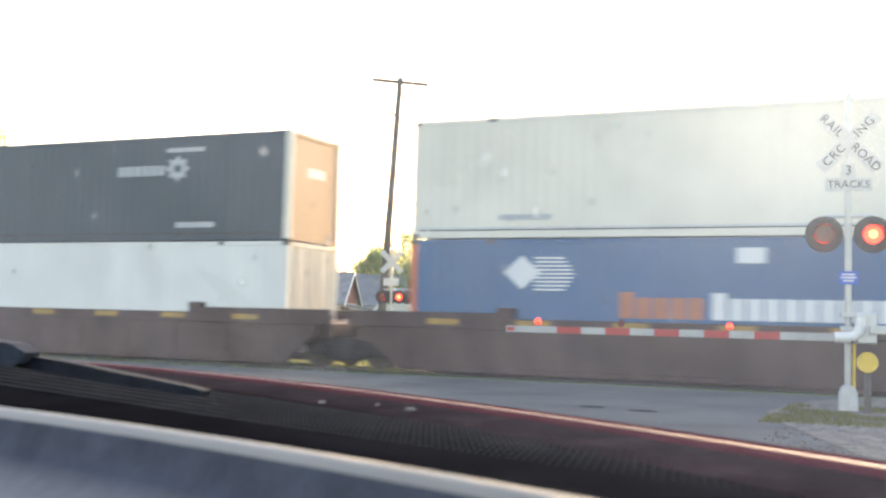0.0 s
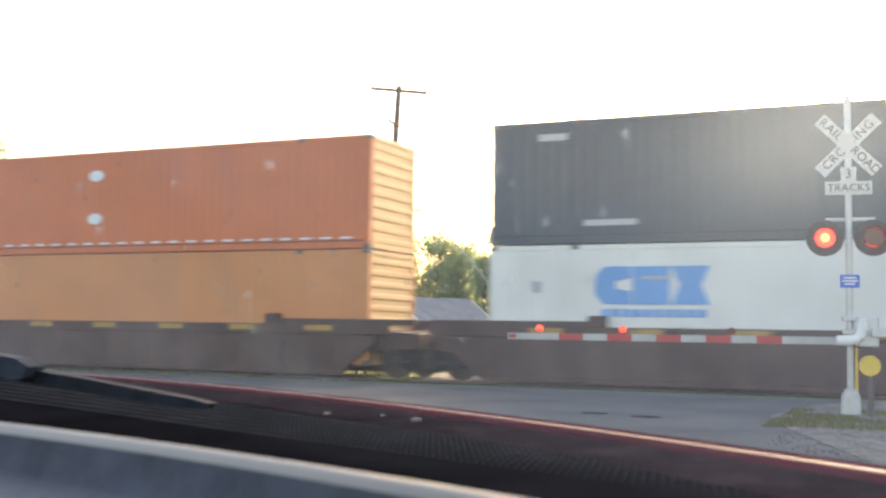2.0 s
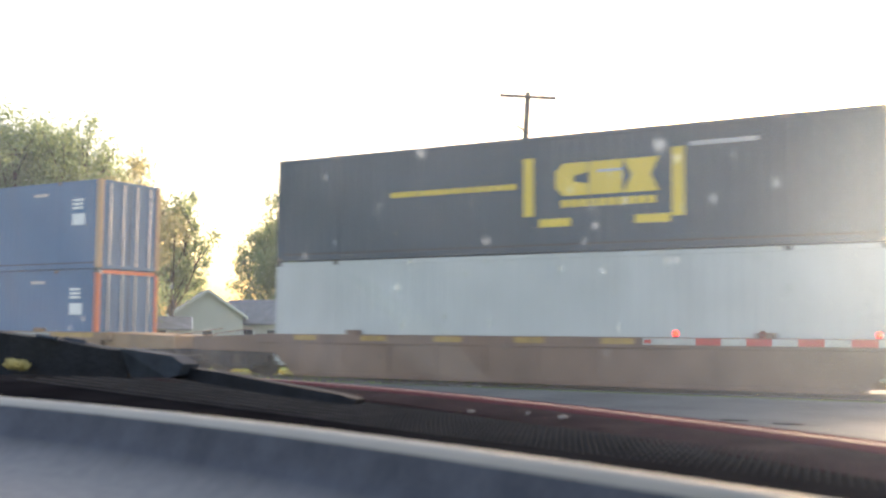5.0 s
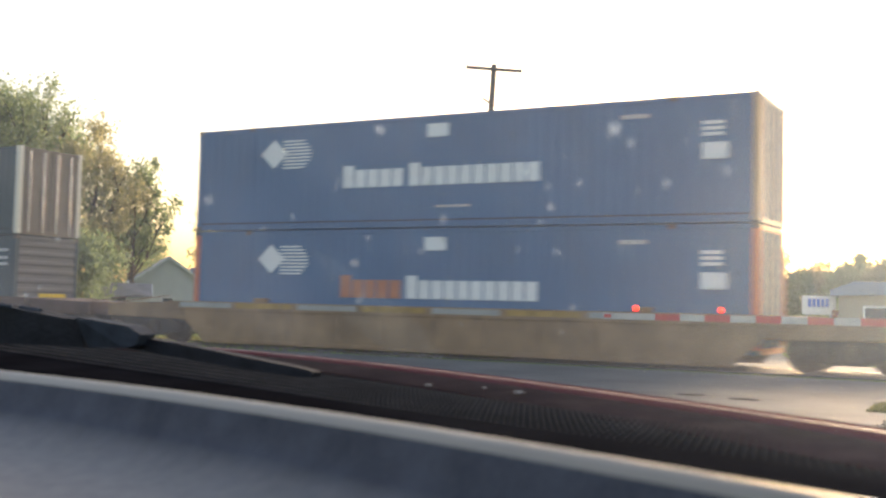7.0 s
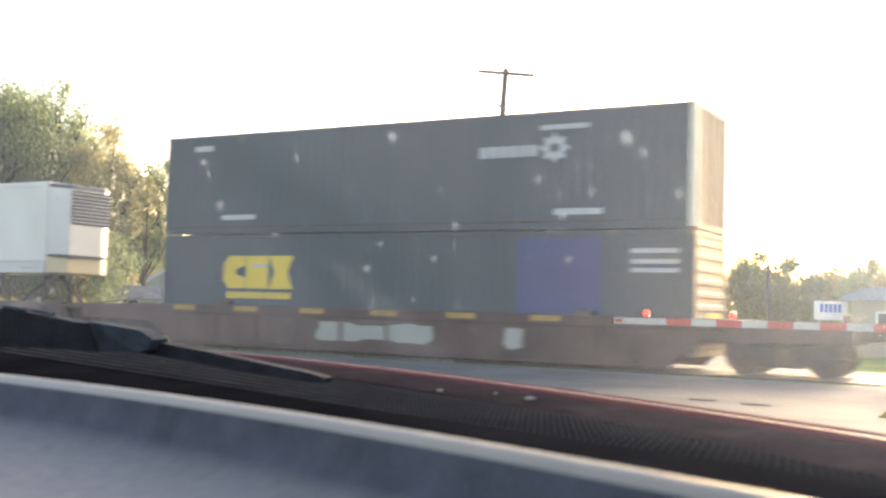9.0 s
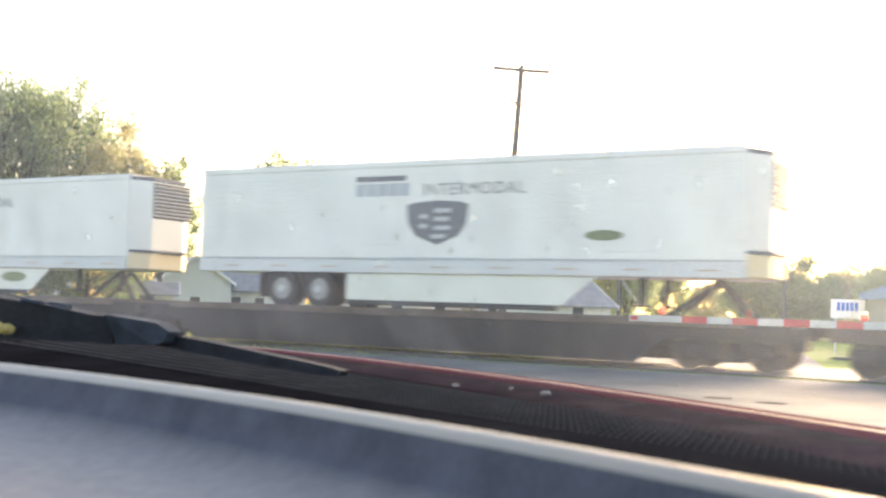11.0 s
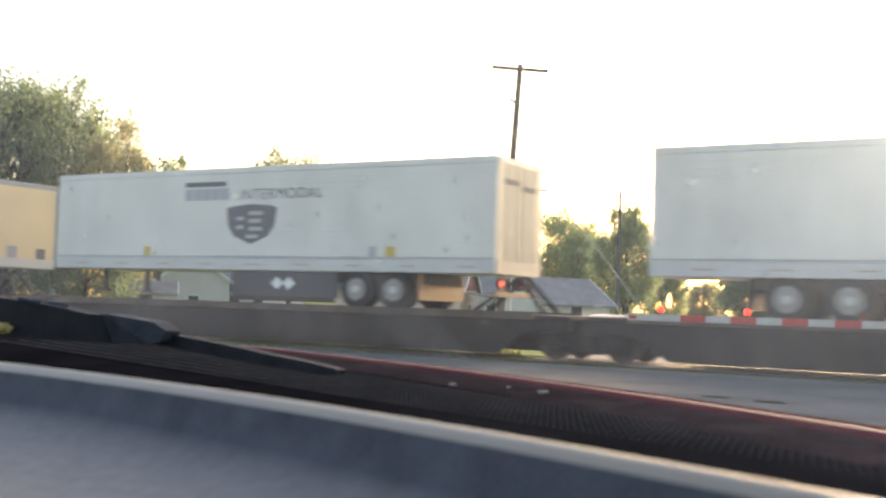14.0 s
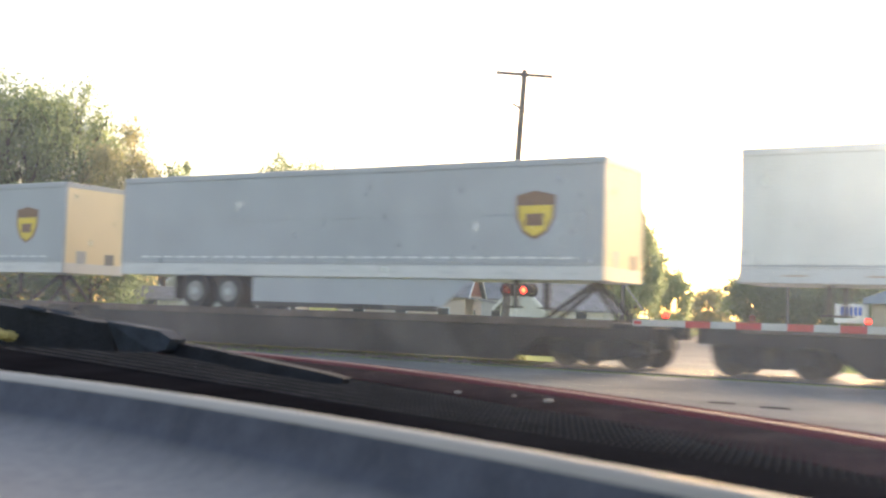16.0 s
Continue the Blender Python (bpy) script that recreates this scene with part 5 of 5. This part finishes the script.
        part("badge_mark", B(5.95, 6.45, -w - 0.015, -w - 0.0115, 2.25, 2.55), "logo_brown", bd)
        part("nose_plate", B(hx - 0.008, hx - 0.002, -0.75, -0.35, z0 + 0.3, z0 + 0.75), "trailer_grey", e)
        part("nose_plate", B(hx - 0.008, hx - 0.002, 0.45, 0.85, z0 + 0.25, z0 + 0.7), "logo_grey", e)
        bars(c, -7.2, 7.4, 1.44, 1.48, 30, "logo_white", 0.3, y=-w - 0.001)
    return c


trailer(-50.7, "trailer_white", "white refrigerated trailer with grey shield emblem", reefer=True, logo="shield")
trailer(-69.85, "trailer_white", "white refrigerated trailer with grey shield emblem", reefer=True, logo="shield")
trailer(-89.95, "trailer_white", "white trailer with rear doors leading, grey shield emblem", rear=True, logo="shield")
trailer(-109.2, "trailer_grey", "grey trailer with brown and gold badge", logo="badge")
trailer(-128.0, "trailer_grey", "grey trailer with brown and gold badge", logo="badge")


def spine_car(u0, u1, bogies, label, lead=2.8, tail=2.8):
    uc = (u0 + u1) / 2
    c = car_thing("spine_car", label, "rail car", uc, "spine cars")
    h = abs(u1 - u0) / 2
    pts = [(-h, 0.62), (-h + tail, 0.62), (-h + tail + 0.8, 0.03), (h - lead - 0.8, 0.03), (h - lead, 0.62), (h, 0.62), (h, 0.95), (-h, 0.95)]
    part("side_sill", prism(pts, -1.42, -1.3), "spine_dark", c)
    part("side_sill", prism(pts, 1.3, 1.42), "spine_dark", c)
    part("deck", bevelled(B(-h, h, -1.45, 1.45, 0.9, 1.0), 0.01), "spine_dark", c)
    for sy in (-1, 1):
        part("deck_curb", bevelled(B(-h + 1.0, h - 1.0, min(sy * 1.36, sy * 1.46), max(sy * 1.36, sy * 1.46), 0.88, 1.07), 0.012), "deck_brown", c, "worn brown deck curb")
    part("centre_sill", B(-h, h, -0.3, 0.3, 0.4, 0.96), "truck_black", c)
    for k in range(7):
        x = -h + 1.0 + k * (2 * h - 2.0) / 6
        part("side_stiffener", bevelled(B(x + 0.6, x + 0.7, -1.44, -1.42, 0.64, 0.96), 0.005), "spine_dark", c)
    hitch = bmesh.new()
    for sy in (-0.4, 0.4):
        tube(hitch, (h - 1.2, sy, 1.05), (h - 2.0, sy * 0.5, 1.95), 0.07, 0.07, 8)
        tube(hitch, (h - 3.2, sy, 1.05), (h - 2.0, sy * 0.5, 1.95), 0.06, 0.06, 8)
    part("hitch", hitch, "truck_black", c)
    part("ladder_step", B(h - 0.6, h - 0.2, -1.46, -1.3, 0.3, 0.36), "spine_dark", c)
    part("coupler", bevelled(B(h, h + 0.4, -0.14, 0.14, 0.72, 0.98), 0.03), "truck_black", c)
    part("coupler", bevelled(B(-h - 0.4, -h, -0.14, 0.14, 0.72, 0.98), 0.03), "truck_black", c)
    for x in bogies:
        bogie(c, x - uc)
    return c


spine_car(-49.6, -68.8, (-51.2, -69.0), "dark brown spine car carrying a road trailer", tail=1.2)
spine_car(-69.2, -87.4, (-87.6,), "dark brown spine car carrying a road trailer", 1.2, 1.2)
spine_car(-87.8, -106.9, (-105.4,), "dark brown spine car carrying a road trailer", lead=1.2)
spine_car(-107.9, -127.0, (-109.45, -127.2), "dark brown spine car carrying a road trailer", tail=1.2)
spine_car(-127.4, -146.0, (-145.0,), "dark brown spine car carrying a road trailer", lead=1.2)


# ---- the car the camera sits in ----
def graded_vinyl(name, color, dust):
    """Dark vinyl grain; painted light: the paler tone, dust, goes on level parts."""
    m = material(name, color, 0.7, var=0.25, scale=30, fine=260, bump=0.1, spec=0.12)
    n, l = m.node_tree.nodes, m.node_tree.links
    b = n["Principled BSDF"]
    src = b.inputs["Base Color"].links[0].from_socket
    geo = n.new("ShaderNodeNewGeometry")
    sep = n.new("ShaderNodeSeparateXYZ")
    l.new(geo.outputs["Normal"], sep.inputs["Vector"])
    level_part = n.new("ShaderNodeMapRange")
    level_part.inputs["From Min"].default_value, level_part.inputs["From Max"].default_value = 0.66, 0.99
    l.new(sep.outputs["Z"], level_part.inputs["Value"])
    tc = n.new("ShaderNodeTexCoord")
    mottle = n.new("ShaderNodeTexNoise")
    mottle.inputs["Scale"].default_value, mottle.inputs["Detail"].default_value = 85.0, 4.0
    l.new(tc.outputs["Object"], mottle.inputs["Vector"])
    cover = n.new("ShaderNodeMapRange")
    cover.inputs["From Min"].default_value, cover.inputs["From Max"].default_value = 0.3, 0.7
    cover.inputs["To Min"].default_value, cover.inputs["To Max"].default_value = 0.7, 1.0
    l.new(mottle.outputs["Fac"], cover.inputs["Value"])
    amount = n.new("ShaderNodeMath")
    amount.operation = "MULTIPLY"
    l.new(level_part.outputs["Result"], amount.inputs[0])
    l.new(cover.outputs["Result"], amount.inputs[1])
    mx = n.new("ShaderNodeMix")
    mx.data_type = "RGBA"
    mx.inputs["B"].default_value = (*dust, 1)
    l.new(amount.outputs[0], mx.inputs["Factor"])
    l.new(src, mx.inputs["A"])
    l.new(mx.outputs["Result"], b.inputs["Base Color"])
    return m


M["dash_vinyl"] = graded_vinyl("dash_vinyl", (0.105, 0.118, 0.15), (0.33, 0.32, 0.315))
# paler than the vinyl: light caught on the roll is painted in
M["dash_edge_lit"] = material("dash_edge_lit", (0.46, 0.435, 0.385), 0.4, var=0.05, scale=20)
M["cowl_black"] = material("cowl_black", (0.01, 0.01, 0.012), 0.9, var=0.3, scale=8, fine=90, bump=0.05, spec=0.0)
M["cowl_mesh"] = material("cowl_mesh", (0.04, 0.038, 0.038), 0.8, var=0.25, scale=8, spec=0.0)
M["cowl_panel"] = material("cowl_panel", (0.022, 0.014, 0.017), 0.8, var=0.5, scale=9, fine=50, spec=0.0, dirt=(0.065, 0.05, 0.05), dirt_amount=0.6)
M["hood_red"] = material("hood_red", (0.07, 0.014, 0.022), 0.6, 0.0, var=0.15, scale=5, fine=80, spec=0.0)
M["hood_glint"] = material("hood_glint", (0.13, 0.02, 0.03), 0.5, 0.0, var=0.1, scale=5, fine=80, spec=0.22)
M["wiper_plastic"] = material("wiper_plastic", (0.04, 0.053, 0.072), 0.6, var=0.3, scale=30, fine=200, bump=0.1, spec=0.08)
M["wiper_dark"] = material("wiper_dark", (0.02, 0.024, 0.032), 0.6, var=0.3, scale=30, fine=200, bump=0.15, spec=0.1)
M["headliner"] = material("headliner", (0.1, 0.1, 0.11), 0.9, var=0.05)
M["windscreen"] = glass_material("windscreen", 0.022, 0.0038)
M["speck"] = material("speck", (0.3, 0.29, 0.28), 0.9, var=0.2, spec=0.0)

own_car = thing("own_car", "dark red car with dusty windscreen stopped at the crossing", "car", pose(EYE.x - 0.35, EYE.y, G))
OFF = own_car.matrix_basis.inverted()


def lip_y(x):
    x = max(x, -1.04)
    return 0.353 - 0.482 * x - 0.228 * x * x


def crest_y(x):
    x = max(x, -2.4)
    return 0.904 - 0.7875 * x - 0.155 * x * x


def sheet(name, profile, x0, x1, n, mat, curve, label="", thick=0.0):
    """A curved strip; profile is (distance ahead of the curve, height from the eye)."""
    bm = bmesh.new()
    rows = []
    for i in range(n + 1):
        x = x0 + (x1 - x0) * i / n
        s = (curve(x + 0.01) - curve(x - 0.01)) / 0.02
        nv = Vector((-s, 1, 0)).normalized()
        rows.append([bm.verts.new(EYE + Vector((x, curve(x), 0)) + nv * d + Vector((0, 0, z))) for d, z in profile])
    for a, b in zip(rows, rows[1:]):
        for k in range(len(profile) - 1):
            bm.faces.new((a[k], b[k], b[k + 1], a[k + 1]))
    bmesh.ops.transform(bm, matrix=OFF, verts=bm.verts[:])
    bmesh.ops.recalc_face_normals(bm, faces=bm.faces[:])
    return smooth(part(name, bm, mat, own_car, label))


sheet("dashboard_top", [(-0.55, -0.12), (-0.3, -0.1165), (-0.2, -0.115), (-0.12, -0.1125), (-0.075, -0.109), (-0.048, -0.1045), (-0.03, -0.098), (-0.019, -0.09), (-0.012, -0.08), (-0.008, -0.07), (-0.0064, -0.0668)], -1.5, 0.75, 60, "dash_vinyl", lip_y, "dark blue padded dashboard top, level parts tinted paler")
sheet("dashboard_edge", [(-0.0067, -0.0672), (-0.005, -0.0642), (-0.002, -0.0615), (0.002, -0.0615), (0.005, -0.066), (0.005, -0.09)], -1.5, 0.75, 60, "dash_edge_lit", lip_y, "rolled dashboard edge, its catch of light painted pale")
sheet("windscreen_base", [(0.004, -0.088), (0.03, -0.1), (0.14, -0.108), (0.2, -0.118)], -1.5, 0.75, 40, "cowl_black", lip_y, "black trim at windscreen foot")
sheet("cowl", [(-0.75, -0.16), (-0.5, -0.122), (-0.36, -0.1115), (-0.14, -0.108)], -2.3, 0.6, 60, "cowl_black", crest_y, "black plastic cowl")
sheet("cowl_panel", [(-0.142, -0.107), (-0.1, -0.1045), (-0.04, -0.1022)], -2.3, 0.6, 60, "cowl_panel", crest_y, "dusty dark cowl panel")
ridge = bmesh.new()
for i in range(300):
    x = -2.0 + i * 0.0085
    for row in range(7):
        f = (row + 0.5) / 7
        xr = x + 0.0042 * (row % 2)
        c0 = EYE + Vector((xr, 0.735 - 0.39 * xr + f * (0.1 - 0.115 * xr), -0.1112 + 0.0042 * f))
        vs = [ridge.verts.new(c0 + Vector(q)) for q in ((-0.0034, -0.0045, 0), (0.0034, -0.0045, 0), (0.0034, 0.0045, 0), (-0.0034, 0.0045, 0), (0.0, 0.001, 0.0034))]
        for k in range(4):
            ridge.faces.new((vs[k], vs[(k + 1) % 4], vs[4]))
bmesh.ops.transform(ridge, matrix=OFF, verts=ridge.verts[:])
part("cowl_grille", ridge, "cowl_mesh", own_car, "black studded cowl grille")
hood = sheet("hood", [(-0.05, -0.108), (-0.042, -0.1018), (-0.025, -0.1012), (-0.006, -0.1006), (0.008, -0.1006), (0.06, -0.104), (0.2, -0.125), (0.5, -0.22), (0.62, -0.4), (0.64, -0.8)], -2.6, 0.62, 70, "hood_red", crest_y, "dark red painted hood with dust")

# added strip in brighter, glossier red: it draws the highlight along the hood crest
sheet("hood_highlight", [(-0.006, -0.1006), (-0.0035, -0.0998), (0.0, -0.0994), (0.004, -0.0998)], -2.6, 0.62, 70, "hood_glint", crest_y, "raised brighter strip drawing the highlight along the hood")

# windscreen glass
gl = bmesh.new()
rows = []
for i in range(29):
    x = -2.0 + i * 0.1
    rows.append([EYE + Vector((x, crest_y(x) - 0.38 - 0.55 * k / 5, -0.108 + 0.575 * k / 5)) for k in range(6)])
lay = []
for dz in (0.0, -0.005):
    lay.append([[gl.verts.new(p + Vector((0, 0, dz))) for p in r] for r in rows])
for L2, flip in ((lay[0], False), (lay[1], True)):
    for a, b in zip(L2, L2[1:]):
        for k in range(5):
            f = (a[k], b[k], b[k + 1], a[k + 1])
            gl.faces.new(f[::-1] if flip else f)
bmesh.ops.transform(gl, matrix=OFF, verts=gl.verts[:])
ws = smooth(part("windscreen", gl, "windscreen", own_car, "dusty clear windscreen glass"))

# roof and cabin walls round the camera
part("roof", bevelled(B(-1.3, 0.95, -2.2, -0.05, 1.66, 1.7), 0.01), "headliner", own_car)
part("rear_wall", B(-0.95, 0.95, -2.25, -2.2, 0.4, 1.7), "headliner", own_car)
for sx in (-1, 1):
    part("door_panel", B(sx * 0.93 - 0.03, sx * 0.93 + 0.03, -2.2, 0.5, 0.35, 1.1), "headliner", own_car)
for sx in (-0.8, 0.75):
    for sy in (1.55, -1.25):
        w_ = part("wheel", T((sx - 0.1, sy, 0.33), (sx + 0.1, sy, 0.33), 0.33, n=24), "tyre", own_car)
        part("rim", T((sx - 0.105, sy, 0.33), (sx + 0.105, sy, 0.33), 0.2, n=16), "galvanised", w_)
part("underbody", bevelled(B(-0.85, 0.8, -2.2, 2.2, 0.22, 0.45), 0.05), "cowl_black", own_car)
part("cabin_floor", B(-0.9, 0.9, -2.2, 0.4, 0.25, 0.3), "cowl_black", own_car)


def eye_ray(px, py, dist, yaw=30.55, pitch=2.94, roll=-1.95):
    d = pose(0, 0, 0, 90 + pitch, roll, yaw).to_3x3() @ Vector(((px - 784) / 1925.6, (441 - py) / 1925.6, -1))
    return OFF @ (EYE + d * dist)


def on_glass(px, py, yaw=30.28, pitch=3.05, roll=-1.46):
    """The place on the windscreen that lies on a line of sight, and its distance."""
    d = pose(0, 0, 0, 90 + pitch, roll, yaw).to_3x3() @ Vector(((px - 784) / 1925.6, (441 - py) / 1925.6, -1))
    k = 0.05
    while k < 3:
        p = d * k
        if p.y > crest_y(p.x) - 0.38 - 0.55 * (p.z + 0.108) / 0.575 - 0.012:
            break
        k += 0.004
    return EYE + d * k, k, d.normalized()


M["dust_soft"] = glass_material("dust_soft", 0.065)
M["dust_smear"] = glass_material("dust_smear", 0.03)
speck_rng = np.random.default_rng(31)
fine_specks = tuple((speck_rng.uniform(60, 1540), speck_rng.uniform(140, 600), speck_rng.uniform(2.5, 6.5)) for _ in range(60))
for px, py, r in ((1135, 238, 15), (1073, 333, 7), (1228, 335, 9), (1338, 313, 9), (1390, 165, 10), (977, 312, 7), (1165, 263, 9), (715, 238, 11), (1000, 403, 6), (960, 450, 6), (1030, 455, 7), (1160, 440, 7), (828, 395, 9), (672, 473, 8), (1355, 495, 6), (1020, 375, 8), (380, 285, 8), (410, 360, 10), (545, 275, 7), (1015, 340, 6), (1265, 260, 6), (560, 390, 6)) + fine_specks:
    p, k, d = on_glass(px, py)
    u = d.cross(Vector((0, 0, 1))).normalized()
    v = u.cross(d)
    bm = bmesh.new()
    for lay_, f in ((0, 1.0), (1, 0.72), (2, 0.42)):
        ring = [bm.verts.new(OFF @ (p - d * 0.001 * lay_ + (u * math.cos(a) + v * math.sin(a)) * r * f * k / 1925.6 * (1 + 0.25 * noise.noise((px, a, f))))) for a in [2 * math.pi * j / 14 for j in range(14)]]
        bm.faces.new(ring)
    part("dust_speck", bm, "dust_soft", ws)
bm = bmesh.new()
for pts in (((575, 440), (640, 470), (760, 560), (690, 560)), ((640, 560), (760, 560), (830, 640), (740, 640))):
    bm.faces.new([bm.verts.new(OFF @ on_glass(*q)[0]) for q in pts])
part("dust_smear", bm, "dust_smear", ws)

# wiper: broad arm cap and slim tail
def ribbon(points, name, mat, depth, label=""):
    """A bar with a varying section: each row gives its top, its foot."""
    bm = bmesh.new()
    rows = []
    for top, foot in points:
        top, foot = Vector(top), Vector(foot)
        back = Vector((0.0, depth, 0.0))
        rows.append([bm.verts.new(p) for p in (top, foot, foot + back, top + back)])
    for a, b in zip(rows, rows[1:]):
        for k in range(4):
            j = (k + 1) % 4
            bm.faces.new((a[k], b[k], b[j], a[j]))
    bm.faces.new(rows[0])
    bm.faces.new(rows[-1][::-1])
    bmesh.ops.recalc_face_normals(bm, faces=bm.faces[:])
    return part(name, bm, mat, own_car, label)


ribbon([(eye_ray(-270, 482, 1.55), eye_ray(-270, 590, 1.55)), (eye_ray(-10, 527, 1.42), eye_ray(-10, 600, 1.42)), (eye_ray(80, 541, 1.36), eye_ray(80, 604, 1.36)), (eye_ray(160, 558, 1.32), eye_ray(160, 608, 1.32)), (eye_ray(192, 561, 1.3), eye_ray(200, 612, 1.3))],
       "wiper_arm", "wiper_dark", 0.025, "ribbed black wiper arm")
ribbon([(eye_ray(186, 558, 1.3), eye_ray(206, 611, 1.3)), (eye_ray(277, 574, 1.25), eye_ray(268, 613, 1.25)), (eye_ray(299, 590, 1.24), eye_ray(288, 609, 1.24))],
       "wiper_cap", "wiper_plastic", 0.025, "blue-grey cap at the wiper arm end")
ribbon([(eye_ray(275, 590, 1.27), eye_ray(270, 612, 1.27)), (eye_ray(370, 607, 1.23), eye_ray(365, 631, 1.23)), (eye_ray(470, 629, 1.18), eye_ray(464, 650, 1.18)), (eye_ray(570, 650, 1.13), eye_ray(562, 666, 1.13)), (eye_ray(604, 660, 1.12), eye_ray(598, 669, 1.12))],
       "wiper_blade", "wiper_dark", 0.015, "dark wiper blade")
for px, py in ((40, 532), (90, 539), (140, 552), (175, 558)):
    a, b = eye_ray(px, py, 1.38), eye_ray(px + 35, py + 7, 1.36)
    part("wiper_rib", T(a, b, 0.003, n=6), "wiper_plastic", own_car)


# pale splashes of dirt on the hood and cowl
for px, py, dist, w in ((966, 699, 1.22, 0.0055), (806, 684, 1.36, 0.0045), (905, 690, 1.3, 0.0025), (1130, 742, 1.1, 0.0025), (1300, 752, 1.05, 0.003)):
    bm = bmesh.new()
    bmesh.ops.create_icosphere(bm, subdivisions=2, radius=1.0)
    for v in bm.verts:
        k = 1 + 0.4 * noise.noise(v.co * 2 + Vector((px, 0, 0)))
        v.co = Vector((v.co.x * w * k, v.co.y * w * 1.4 * k, v.co.z * w * 0.35))
    sp = part("dirt_splash", bm, "speck", own_car, "pale dried dirt splash")
    sp.location = eye_ray(px, py, dist)

# a dried flower head caught on the wiper
bm = bmesh.new()
bmesh.ops.create_icosphere(bm, subdivisions=3, radius=1.0)
for v in bm.verts:
    k = 1 + 0.35 * noise.noise(v.co * 2.3)
    v.co = Vector((v.co.x * 0.017 * k, v.co.y * 0.009 * k, v.co.z * 0.008 * k * (0.7 + 0.6 * abs(v.co.x))))
M["dried_petal"] = material("dried_petal", (0.42, 0.34, 0.12), 0.8, var=0.4, scale=60, fine=300)
flower = piece("dried_flower", bm, "dried_petal", "small dried yellow flower head on the wiper", "flower")
flower.matrix_world = Matrix.Translation(own_car.matrix_basis @ eye_ray(3, 582, 1.38)) @ pose(0, 0, 0, 0, 8, 25)


def motions():
    S = [(0, -76.69), (2, -54.67), (3.7, -36.1), (7, 0.0), (9.6, 28.76), (12.5, 60.75), (14.5, 82.8), (16, 99.3)]
    for ob, u in TRAIN:
        z = ob.matrix_basis.translation.z
        walk(ob, [(t, pose(u + s, YC, z)) for t, s in S])
    # the added flaps make the crossing lamps flash by turns, 0.61 s each
    for ob, first in SHUTTERS:
        x, y, z = ob.location
        rows, way = [(0.0, -84 if not first else 0)], not first
        for k in range(27):
            t = 0.42 + 0.6085 * k
            if t > 15.9:
                break
            rows += [(t - 0.03, -84 if way else 0), (t + 0.03, 0 if way else -84)]
            way = not way
        rows.append((16.0, -84 if way else 0))
        walk(ob, [(t, pose(x, y, z, a)) for t, a in rows])
    # wheels roll with the train
    for w in WHEELS:
        x, y, z = w.location
        walk(w, [(k / 30, pose(x, y, z, 0, math.degrees((k / 30 - 7) * 11.03 / 0.445), 0)) for k in range(481)])


motions()
